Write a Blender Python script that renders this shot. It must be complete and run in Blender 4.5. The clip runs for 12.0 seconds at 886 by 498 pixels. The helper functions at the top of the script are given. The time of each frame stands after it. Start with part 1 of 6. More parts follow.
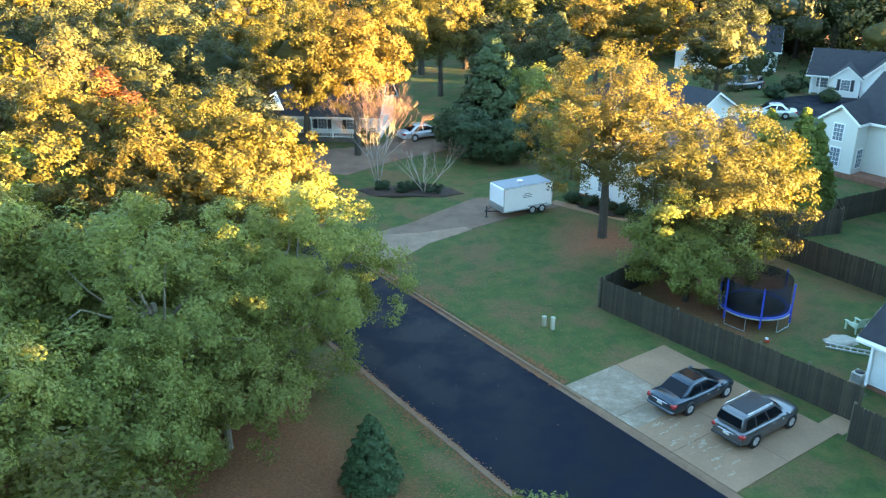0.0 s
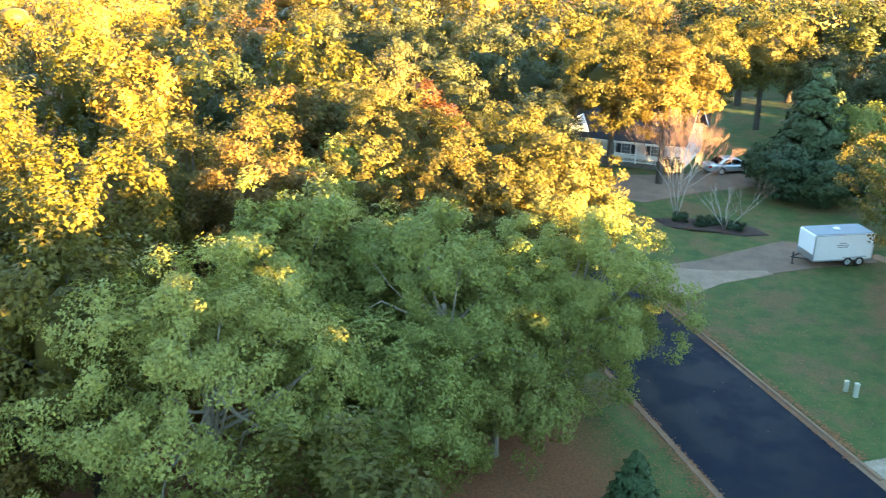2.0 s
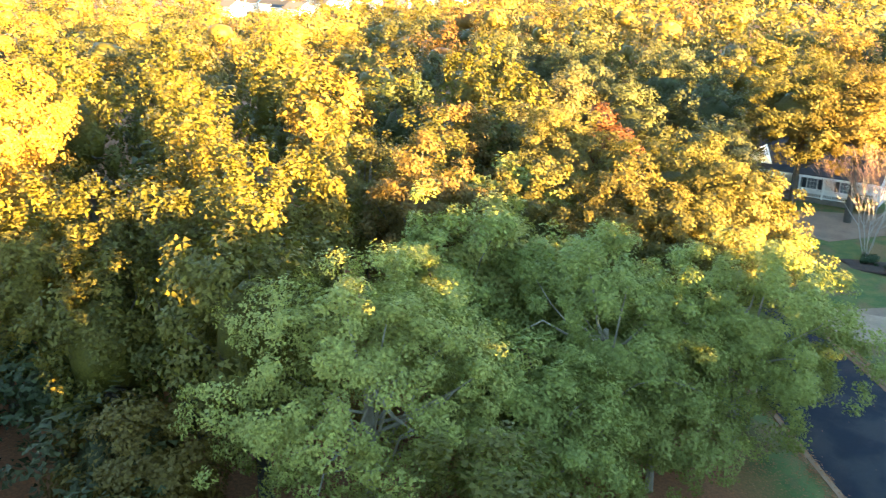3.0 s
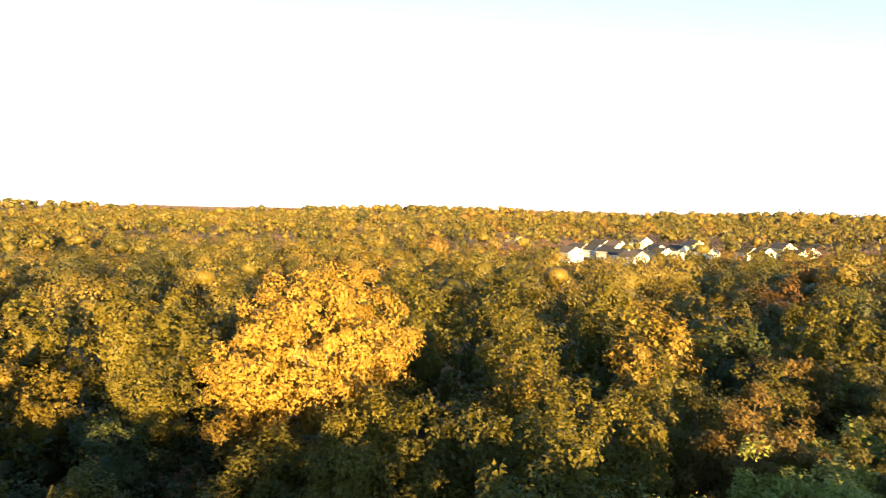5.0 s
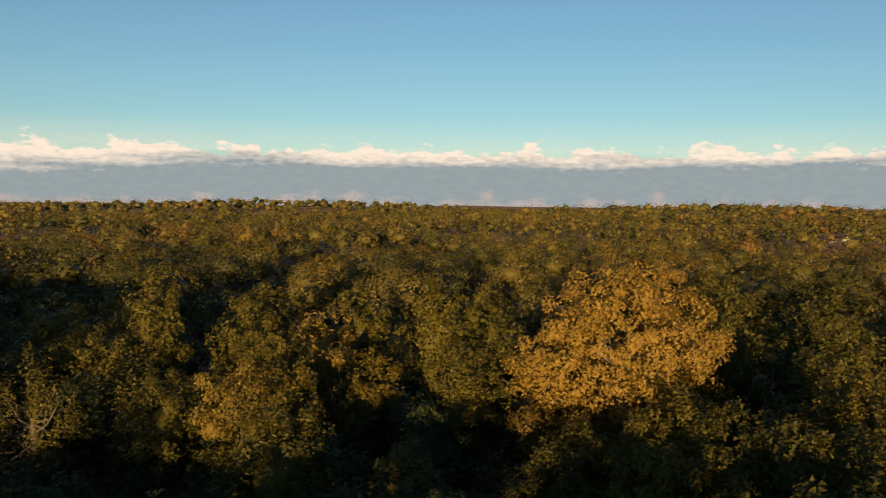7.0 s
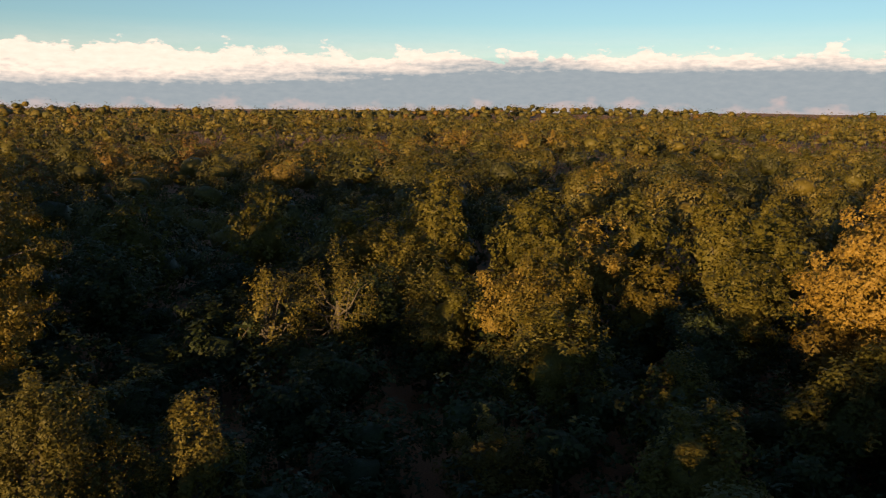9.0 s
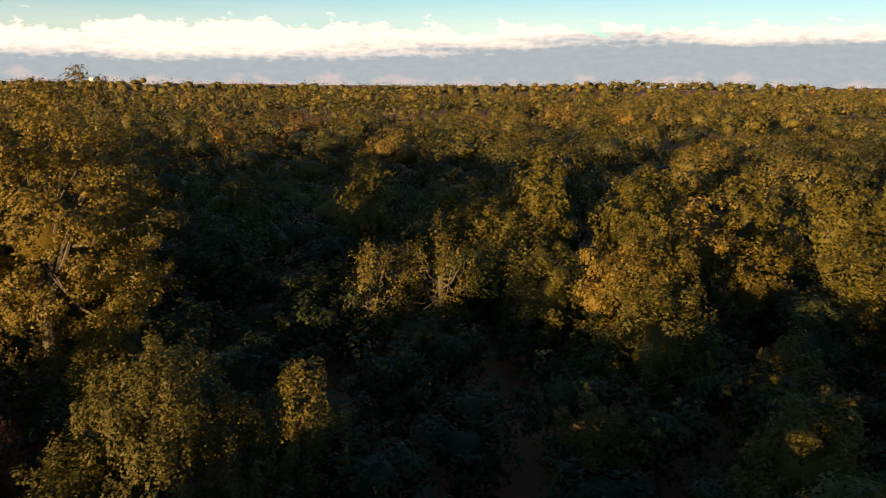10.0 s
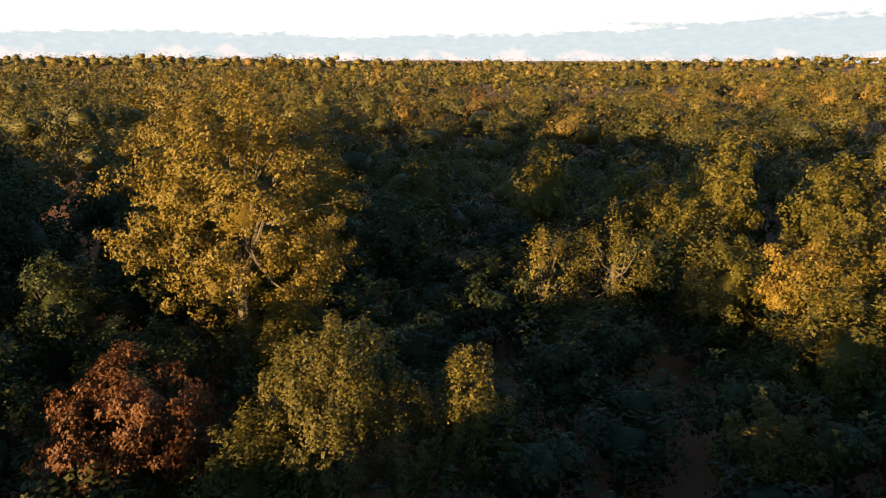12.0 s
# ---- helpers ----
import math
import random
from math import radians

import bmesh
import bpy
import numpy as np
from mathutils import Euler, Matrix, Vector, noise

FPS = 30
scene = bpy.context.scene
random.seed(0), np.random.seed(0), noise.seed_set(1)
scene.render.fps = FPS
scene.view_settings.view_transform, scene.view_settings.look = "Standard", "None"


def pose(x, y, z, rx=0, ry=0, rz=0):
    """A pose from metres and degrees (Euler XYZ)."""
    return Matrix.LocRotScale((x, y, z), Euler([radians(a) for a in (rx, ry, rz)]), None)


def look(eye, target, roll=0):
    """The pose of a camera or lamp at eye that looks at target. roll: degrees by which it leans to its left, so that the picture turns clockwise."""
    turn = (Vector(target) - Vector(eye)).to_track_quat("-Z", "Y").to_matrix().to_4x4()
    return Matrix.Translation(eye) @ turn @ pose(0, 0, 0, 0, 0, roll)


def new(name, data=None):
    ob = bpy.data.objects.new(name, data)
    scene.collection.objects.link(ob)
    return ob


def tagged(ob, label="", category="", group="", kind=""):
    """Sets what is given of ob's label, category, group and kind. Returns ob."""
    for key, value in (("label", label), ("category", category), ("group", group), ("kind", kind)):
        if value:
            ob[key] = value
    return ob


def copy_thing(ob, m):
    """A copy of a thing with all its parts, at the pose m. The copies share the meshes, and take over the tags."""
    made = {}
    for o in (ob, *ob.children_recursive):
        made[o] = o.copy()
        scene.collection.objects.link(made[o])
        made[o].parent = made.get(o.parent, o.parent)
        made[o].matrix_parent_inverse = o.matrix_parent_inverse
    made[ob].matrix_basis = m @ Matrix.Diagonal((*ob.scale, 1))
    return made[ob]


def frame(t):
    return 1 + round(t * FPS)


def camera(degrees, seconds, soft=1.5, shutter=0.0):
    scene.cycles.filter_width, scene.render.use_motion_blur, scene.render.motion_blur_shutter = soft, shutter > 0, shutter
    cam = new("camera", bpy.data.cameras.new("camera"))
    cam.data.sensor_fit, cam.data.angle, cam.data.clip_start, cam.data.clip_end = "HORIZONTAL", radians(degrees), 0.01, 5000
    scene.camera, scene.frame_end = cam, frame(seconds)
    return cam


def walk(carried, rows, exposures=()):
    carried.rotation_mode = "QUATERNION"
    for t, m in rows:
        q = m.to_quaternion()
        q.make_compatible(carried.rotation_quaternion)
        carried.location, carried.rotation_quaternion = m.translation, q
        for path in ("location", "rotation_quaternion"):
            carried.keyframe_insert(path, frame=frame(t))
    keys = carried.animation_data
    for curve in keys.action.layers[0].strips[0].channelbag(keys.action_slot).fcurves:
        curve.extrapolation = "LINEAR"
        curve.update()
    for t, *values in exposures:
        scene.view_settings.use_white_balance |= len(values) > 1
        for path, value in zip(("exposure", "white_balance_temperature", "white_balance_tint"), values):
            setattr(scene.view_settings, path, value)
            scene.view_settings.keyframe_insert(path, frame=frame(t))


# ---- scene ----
cam = camera(55.58, 12.0, soft=1.15, shutter=0.2)
PATH = [
    (0.0, pose(-0.00, 0.00, 20.40, 67.92, 0.17, 0.00)),
    (0.5, pose(-0.03, 0.01, 20.42, 68.14, 0.25, 3.85)),
    (1.0, pose(-0.06, 0.05, 20.45, 68.57, 0.30, 9.30)),
    (1.5, pose(-0.07, 0.06, 20.45, 69.01, 0.33, 14.90)),
    (2.0, pose(-0.12, 0.03, 20.44, 69.45, 0.30, 20.73)),
    (2.5, pose(-0.19, -0.05, 20.42, 69.85, 0.19, 26.51)),
    (2.7, pose(-0.21, -0.09, 20.39, 70.03, 0.22, 28.94)),
    (4.3, pose(-0.03, -0.22, 20.15, 80.69, -0.83, 47.08)),
    (4.5, pose(-0.02, -0.24, 20.15, 82.72, -0.84, 49.34)),
    (5.0, pose(-0.03, -0.31, 20.18, 87.26, -0.90, 54.74)),
    (5.5, pose(0.00, -0.41, 20.18, 87.60, -0.80, 59.43)),
    (6.0, pose(0.08, -0.49, 20.13, 87.61, -0.77, 64.43)),
    (6.5, pose(0.17, -0.52, 20.11, 87.48, -0.69, 69.80)),
    (7.0, pose(0.31, -0.56, 20.13, 86.97, -0.60, 75.19)),
    (7.5, pose(0.52, -0.61, 20.17, 85.80, -0.55, 80.61)),
    (7.7, pose(0.59, -0.63, 20.16, 84.87, -0.54, 82.79)),
    (9.3, pose(0.83, -1.07, 19.89, 79.93, -0.57, 95.77)),
    (9.5, pose(0.85, -1.12, 19.88, 79.55, -0.55, 97.15)),
    (10.0, pose(0.86, -1.23, 19.90, 78.90, -0.44, 100.48)),
    (10.5, pose(0.83, -1.25, 19.93, 78.40, -0.41, 103.79)),
    (11.0, pose(0.82, -1.17, 20.05, 77.95, -0.29, 106.73)),
    (11.5, pose(0.90, -1.05, 20.31, 77.46, -0.19, 109.93)),
    (12.0, pose(1.05, -0.89, 20.56, 77.25, -0.19, 112.73)),
]
EXPOSURES = [
    (0.0, 4.78, 7650, 12), (1.0, 4.82, 7700, 12), (2.7, 4.85, 7950, 13), (4.3, 4.12, 7900, 13), (4.6, 3.78, 7800, 13), (5.0, 2.9, 7500, 13), (5.5, 1.6, 7300, 14),
    (6.0, 0.9, 6850, 14), (6.5, 0.75, 6700, 14), (7.7, 0.72, 6650, 14), (9.3, 1.0, 6700, 20), (10.5, 1.38, 6800, 19), (12.0, 1.92, 6800, 18),
]
walk(cam, PATH, EXPOSURES)

# ---- light: low evening sun from behind the street, clear sky above a bank of clouds ----
SUN_AZ, SUN_EL = 249.0, 5.0          # degrees, anticlockwise from +y
world = bpy.data.worlds.new("evening_sky")
scene.world = world
world.use_nodes = True
wn = world.node_tree.nodes
sky = wn.new("ShaderNodeTexSky")
sky.sky_type = 'NISHITA'
sky.sun_disc = False
sky.sun_elevation = radians(SUN_EL + 4)
sky.sun_rotation = radians(360 - SUN_AZ)
sky.air_density, sky.dust_density, sky.ozone_density = 0.95, 0.1, 3.0
wn["Background"].inputs["Strength"].default_value = 0.075
tone = wn.new("ShaderNodeMix")
tone.data_type, tone.blend_type = 'RGBA', 'MULTIPLY'
tone.inputs[0].default_value = 1.0
tone.inputs[7].default_value = (0.93, 1.02, 0.93, 1)
world.node_tree.links.new(sky.outputs[0], tone.inputs[6])
world.node_tree.links.new(tone.outputs[2], wn["Background"].inputs["Color"])

sun = new("sun", bpy.data.lights.new("sun", "SUN"))
sun.data.energy = 7.0
sun.data.angle = radians(0.6)
sun.data.color = (1.0, 0.66, 0.26)
to_sun = Vector((-math.sin(radians(SUN_AZ)) * math.cos(radians(SUN_EL)),
                 math.cos(radians(SUN_AZ)) * math.cos(radians(SUN_EL)), math.sin(radians(SUN_EL))))
sun.matrix_world = look(tuple(to_sun * 100), (0, 0, 0))


# ---- materials ----
def mat(name):
    m = bpy.data.materials.new(name)
    m.use_nodes = True
    nt = m.node_tree
    return m, nt, nt.nodes["Principled BSDF"]


def link(nt, a, b):
    nt.links.new(a, b)


def ramp(nt, fac, stops):
    r = nt.nodes.new("ShaderNodeValToRGB")
    el = r.color_ramp.elements
    while len(el) < len(stops):
        el.new(0.5)
    for e, (p, c) in zip(el, stops):
        e.position, e.color = p, (*c, 1)
    link(nt, fac, r.inputs["Fac"])
    return r.outputs["Color"]


def noise_fac(nt, scale, detail=4, rough=0.6, vec=None, stretch=None):
    n = nt.nodes.new("ShaderNodeTexNoise")
    n.inputs["Scale"].default_value, n.inputs["Detail"].default_value = scale, detail
    n.inputs["Roughness"].default_value = rough
    tc = nt.nodes.new("ShaderNodeTexCoord")
    src = tc.outputs["Object"] if vec is None else vec
    if stretch:
        mp = nt.nodes.new("ShaderNodeMapping")
        mp.inputs["Scale"].default_value = stretch
        link(nt, src, mp.inputs["Vector"])
        src = mp.outputs["Vector"]
    link(nt, src, n.inputs["Vector"])
    return n.outputs["Fac"]


def mixc(nt, fac, a, b, mode='MIX'):
    x = nt.nodes.new("ShaderNodeMix")
    x.data_type, x.blend_type = 'RGBA', mode
    for sock, val in ((x.inputs[0], fac), (x.inputs[6], a), (x.inputs[7], b)):
        if isinstance(val, (int, float)):
            sock.default_value = val
        elif isinstance(val, tuple):
            sock.default_value = (*val, 1)
        else:
            link(nt, val, sock)
    return x.outputs[2]


def bump(nt, bsdf, fac, strength, dist=0.02):
    b = nt.nodes.new("ShaderNodeBump")
    b.inputs["Strength"].default_value, b.inputs["Distance"].default_value = strength, dist
    link(nt, fac, b.inputs["Height"])
    link(nt, b.outputs["Normal"], bsdf.inputs["Normal"])


def leaf_mat(name, dark, mid, light, spread=0.5, attr=False, trans=0.35, grain_scale=9.0, relief_depth=0.05, grain_depth=1.0):
    """Leaves: colour varies leaf by leaf and tree by tree; light passes through them."""
    m, nt, b = mat(name)
    geo = nt.nodes.new("ShaderNodeNewGeometry")
    half = lambda a, b: tuple((p + q) / 2 for p, q in zip(a, b))
    c1 = ramp(nt, geo.outputs["Random Per Island"], [(0.0, half(half(dark, mid), mid)), (0.5, mid), (1.0, half(half(mid, light), mid))])
    if attr:
        at = nt.nodes.new("ShaderNodeAttribute")
        at.attribute_name = "tint"
        tone = at.outputs["Fac"]
    else:
        tone = nt.nodes.new("ShaderNodeObjectInfo").outputs["Random"]
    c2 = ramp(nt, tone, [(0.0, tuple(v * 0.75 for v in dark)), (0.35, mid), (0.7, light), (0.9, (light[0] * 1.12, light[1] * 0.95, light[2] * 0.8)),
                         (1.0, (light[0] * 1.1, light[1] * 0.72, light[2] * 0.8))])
    col = mixc(nt, spread, c1, c2)
    # sprays of small leaves within each blade
    grain = noise_fac(nt, grain_scale, 3, 0.7, geo.outputs["Position"])
    col = mixc(nt, 1.0, col, ramp(nt, grain, [(0.33, (1 - 0.32 * grain_depth,) * 3), (0.66, (1 + 0.22 * grain_depth,) * 3)]), 'MULTIPLY')
    link(nt, col, b.inputs["Base Color"])
    b.inputs["Roughness"].default_value = 0.6
    b.inputs["Specular IOR Level"].default_value = 0.3
    relief = nt.nodes.new("ShaderNodeBump")
    relief.inputs["Strength"].default_value, relief.inputs["Distance"].default_value = 0.9, relief_depth
    link(nt, noise_fac(nt, grain_scale * 0.7, 3, 0.65, geo.outputs["Position"]), relief.inputs["Height"])
    link(nt, relief.outputs["Normal"], b.inputs["Normal"])
    t = nt.nodes.new("ShaderNodeBsdfTranslucent")
    link(nt, relief.outputs["Normal"], t.inputs["Normal"])
    link(nt, mixc(nt, 1.0, col, (1.0, 0.95, 0.55), 'MULTIPLY'), t.inputs["Color"])
    mx = nt.nodes.new("ShaderNodeMixShader")
    mx.inputs[0].default_value = trans
    link(nt, b.outputs[0], mx.inputs[1])
    link(nt, t.outputs[0], mx.inputs[2])
    link(nt, mx.outputs[0], nt.nodes["Material Output"].inputs["Surface"])
    return m


def plain(name, col, rough=0.6, metal=0.0, var=0.12, scale=3.0, bumps=0.0, coat=0.0):
    m, nt, b = mat(name)
    f1 = noise_fac(nt, scale, 5)
    f2 = noise_fac(nt, scale * 9, 3)
    lo, hi = tuple(max(0, v * (1 - var)) for v in col), tuple(min(1, v * (1 + var)) for v in col)
    c = mixc(nt, 0.35, ramp(nt, f1, [(0.3, lo), (0.7, hi)]), ramp(nt, f2, [(0.3, lo), (0.7, hi)]))
    link(nt, c, b.inputs["Base Color"])
    b.inputs["Roughness"].default_value, b.inputs["Metallic"].default_value = rough, metal
    b.inputs["Coat Weight"].default_value = coat
    if bumps:
        bump(nt, b, f2, bumps)
    return m


LEAF_OLIVE = leaf_mat("leaf_olive", (0.045, 0.046, 0.007), (0.083, 0.075, 0.011), (0.134, 0.108, 0.017), trans=0.42)
# very dark green; also stands in for shade in the hollow
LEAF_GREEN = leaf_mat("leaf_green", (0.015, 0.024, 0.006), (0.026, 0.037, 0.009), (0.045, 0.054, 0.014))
LEAF_STREET = leaf_mat("leaf_street", (0.12, 0.148, 0.036), (0.195, 0.22, 0.055), (0.285, 0.272, 0.085), spread=0.3, trans=0.42)
# grey-green with shade put into the colour, for trees no shadow reaches
LEAF_SHADE = leaf_mat("leaf_shade_grey_green", (0.036, 0.044, 0.016), (0.060, 0.068, 0.026), (0.10, 0.095, 0.036), spread=0.4)
LEAF_YELLOW = leaf_mat("leaf_yellow", (0.062, 0.062, 0.016), (0.105, 0.096, 0.026), (0.155, 0.13, 0.04), trans=0.55)
LEAF_AMBER = leaf_mat("leaf_amber", (0.056, 0.058, 0.017), (0.098, 0.091, 0.027), (0.142, 0.124, 0.04), trans=0.52)
LEAF_GOLD = leaf_mat("leaf_gold", (0.054, 0.050, 0.008), (0.096, 0.082, 0.013), (0.145, 0.112, 0.019))
LEAF_TAN = leaf_mat("leaf_tan", (0.10, 0.068, 0.012), (0.175, 0.122, 0.022), (0.25, 0.18, 0.037))
LEAF_RED = leaf_mat("leaf_red", (0.045, 0.02, 0.007), (0.10, 0.038, 0.013), (0.13, 0.08, 0.02))
LEAF_DARK = leaf_mat("leaf_evergreen", (0.016, 0.036, 0.016), (0.028, 0.058, 0.023), (0.05, 0.085, 0.034), trans=0.15)
LEAF_HOLLY = leaf_mat("leaf_holly", (0.025, 0.055, 0.022), (0.045, 0.092, 0.034), (0.085, 0.14, 0.055), trans=0.15)
LEAF_CEDAR = leaf_mat("leaf_cypress", (0.05, 0.08, 0.012), (0.10, 0.14, 0.02), (0.16, 0.18, 0.03), trans=0.2)
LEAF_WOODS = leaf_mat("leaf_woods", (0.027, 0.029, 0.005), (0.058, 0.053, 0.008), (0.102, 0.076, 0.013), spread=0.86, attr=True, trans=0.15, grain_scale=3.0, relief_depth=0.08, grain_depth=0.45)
BARK = plain("bark", (0.06, 0.05, 0.04), 0.9, var=0.35, scale=4, bumps=0.6)
BARK_PALE = plain("bark_pale", (0.19, 0.16, 0.12), 0.85, var=0.25, scale=4, bumps=0.4)


def ground_material():
    m, nt, b = mat("ground")
    geo = nt.nodes.new("ShaderNodeNewGeometry")
    P = geo.outputs["Position"]
    big = noise_fac(nt, 0.28, 7, 0.68, P)
    midn = noise_fac(nt, 0.9, 5, 0.65, P)
    fine = noise_fac(nt, 7, 4, 0.75, P)
    grass = ramp(nt, midn, [(0.3, (0.013, 0.050, 0.006)), (0.5, (0.030, 0.080, 0.010)), (0.7, (0.080, 0.098, 0.018))])
    dry = ramp(nt, fine, [(0.3, (0.085, 0.046, 0.018)), (0.7, (0.18, 0.105, 0.042))])
    g2 = mixc(nt, ramp(nt, big, [(0.48, (0, 0, 0)), (0.60, (0.85, 0.85, 0.85))]), grass, dry)
    g3 = mixc(nt, 0.15, g2, ramp(nt, fine, [(0.3, (0.012, 0.022, 0.004)), (0.7, (0.15, 0.125, 0.04))]), 'MIX')
    # leaf litter of the woods, marked by an attribute on the sheet
    at = nt.nodes.new("ShaderNodeAttribute")
    at.attribute_name = "litter"
    lit = ramp(nt, fine, [(0.3, (0.105, 0.042, 0.018)), (0.7, (0.30, 0.112, 0.046))])
    edge = nt.nodes.new("ShaderNodeMath")          # ragged border between litter and grass
    edge.operation = 'MULTIPLY_ADD'
    link(nt, at.outputs["Fac"], edge.inputs[0])
    edge.inputs[1].default_value = 1.6
    link(nt, ramp(nt, midn, [(0.3, (-0.5, -0.5, -0.5)), (0.7, (0.1, 0.1, 0.1))]), edge.inputs[2])
    edge.use_clamp = True
    link(nt, mixc(nt, edge.outputs[0], g3, lit), b.inputs["Base Color"])
    b.inputs["Roughness"].default_value = 0.95
    bump(nt, b, fine, 0.6, 0.05)
    return m


GROUND = ground_material()


def asphalt_material():
    m, nt, b = mat("asphalt_wet_dark")
    P = nt.nodes.new("ShaderNodeNewGeometry").outputs["Position"]
    a = noise_fac(nt, 0.5, 6, 0.65, P)
    g = noise_fac(nt, 60, 2, 0.6, P)
    c = ramp(nt, a, [(0.43, (0.001, 0.0035, 0.009)), (0.58, (0.0055, 0.0108, 0.022))])
    link(nt, mixc(nt, 0.4, c, ramp(nt, g, [(0.3, (0.002, 0.004, 0.008)), (0.75, (0.010, 0.016, 0.027))])), b.inputs["Base Color"])
    link(nt, ramp(nt, a, [(0.43, (0.48, 0.48, 0.48)), (0.58, (0.7, 0.7, 0.7))]), b.inputs["Roughness"])
    b.inputs["Specular IOR Level"].default_value = 0.10
    bump(nt, b, g, 0.3, 0.01)
    return m


ASPHALT = asphalt_material()
CONCRETE = plain("concrete", (0.285, 0.165, 0.096), 0.85, var=0.22, scale=0.6, bumps=0.25)


def worn_concrete():
    """Tan concrete with pale, scrubbed patches and grey stains."""
    m, nt, b = mat("concrete_worn")
    P = nt.nodes.new("ShaderNodeNewGeometry").outputs["Position"]
    f = noise_fac(nt, 1.1, 8, 0.68, P)
    g = noise_fac(nt, 9, 4, 0.7, P)
    c = ramp(nt, f, [(0.36, (0.17, 0.12, 0.08)), (0.48, (0.235, 0.165, 0.11)), (0.56, (0.29, 0.215, 0.15)), (0.66, (0.40, 0.32, 0.25))])
    link(nt, mixc(nt, 0.25, c, ramp(nt, g, [(0.3, (0.18, 0.13, 0.09)), (0.7, (0.44, 0.37, 0.29))])), b.inputs["Base Color"])
    b.inputs["Roughness"].default_value = 0.85
    bump(nt, b, g, 0.2)
    return m


CONCRETE_NEW = worn_concrete()
KERB = plain("kerb_concrete", (0.22, 0.122, 0.072), 0.9, var=0.25, scale=1.5, bumps=0.3)

# ---- helpers for meshes ----
D2 = Vector((-0.575, 0.818, 0))      # along the street
N2 = Vector((0.818, 0.575, 0))       # across it
TURN = math.degrees(math.atan2(0.575, 0.818))


def W(u, s, z=0.0, turn=0.0):
    """A pose on the street grid: u across, s along; local x runs with u, local y with s."""
    p = N2 * u + D2 * s
    return pose(p.x, p.y, z, 0, 0, TURN + turn)


def polar(az, r):
    return (-math.sin(radians(az)) * r, math.cos(radians(az)) * r)


def ground_z(x, y):
    """Level round the street, sinking into the woods, rising to far hills."""
    r = np.hypot(x, y)
    a = np.clip((r - 110) / 190, 0, 1)
    b = np.clip((r - 450) / 1100, 0, 1)
    hills = 8 * np.sin(x / 310 + 1.3) * np.cos(y / 270) + 5 * np.sin(x / 130 + y / 170)
    az = np.degrees(np.arctan2(-x, y))
    dip = np.exp(-((az - 41) / 13) ** 2) * np.clip((r - 110) / 120, 0, 1) * np.clip((530 - r) / 110, 0, 1)
    roll = 3.5 * np.sin(x / 57 + 2) * np.sin(y / 49 + 0.7) * np.clip((r - 120) / 120, 0, 1) * np.clip((900 - r) / 300, 0, 1)
    return -6 * a * a * (3 - 2 * a) - 6 * dip + roll * (1 - np.exp(-((az - 41) / 13) ** 2)) + b * (13 + hills) + 2 * np.clip((r - 420) / 100, 0, 1) * (1 - b)


def arrays_mesh(name, V, F, material, smooth=False, tint=None):
    """A mesh from arrays of vertices and of faces that all have the same number of corners."""
    me = bpy.data.meshes.new(name)
    n, k = F.shape
    me.vertices.add(len(V))
    me.vertices.foreach_set("co", np.ascontiguousarray(V, dtype=np.float32).ravel())
    me.loops.add(n * k)
    me.loops.foreach_set("vertex_index", np.ascontiguousarray(F, dtype=np.int32).ravel())
    me.polygons.add(n)
    me.polygons.foreach_set("loop_start", np.arange(0, n * k, k, dtype=np.int32))
    if smooth:
        me.polygons.foreach_set("use_smooth", np.ones(n, dtype=bool))
    if tint is not None:
        at = me.attributes.new("tint", 'FLOAT', 'POINT')
        at.data.foreach_set("value", np.ascontiguousarray(tint, dtype=np.float32))
    me.materials.append(material)
    me.update(calc_edges=True)
    return me


def part(name, bm, material, parent, label=""):
    me = bpy.data.meshes.new(name)
    bm.to_mesh(me)
    bm.free()
    me.materials.append(material)
    ob = new(name, me)
    ob.parent = parent
    return tagged(ob, label)


def part_mesh(name, me, parent, label=""):
    ob = new(name, me)
    ob.parent = parent
    return tagged(ob, label)


def box(bm, x0, x1, y0, y1, z0, z1, bevel=0.0, m=None):
    b2 = bmesh.new()
    vs = bmesh.ops.create_cube(b2, size=1)["verts"]
    for v in vs:
        v.co = Vector(((x0 + x1) / 2 + v.co.x * (x1 - x0), (y0 + y1) / 2 + v.co.y * (y1 - y0), (z0 + z1) / 2 + v.co.z * (z1 - z0)))
    if bevel:
        bmesh.ops.bevel(b2, geom=b2.edges[:], offset=bevel, segments=1, affect='EDGES')
    if m is not None:
        bmesh.ops.transform(b2, matrix=m, verts=b2.verts)
    merge(bm, b2)
    return bm


def merge(bm, b2):
    me = bpy.data.meshes.new("tmp")
    b2.to_mesh(me)
    b2.free()
    bm.from_mesh(me)
    bpy.data.meshes.remove(me)


def boxm(*a, **k):
    return box(bmesh.new(), *a, **k)


def poly(bm, pts, z0, z1):
    """A slab with the outline pts (x, y), from z0 up to z1."""
    lo = [bm.verts.new((x, y, z0)) for x, y in pts]
    hi = [bm.verts.new((x, y, z1)) for x, y in pts]
    bm.faces.new(hi)
    bm.faces.new(lo[::-1])
    for i in range(len(pts)):
        j = (i + 1) % len(pts)
        bm.faces.new((lo[i], lo[j], hi[j], hi[i]))
    bmesh.ops.recalc_face_normals(bm, faces=bm.faces)
    return bm


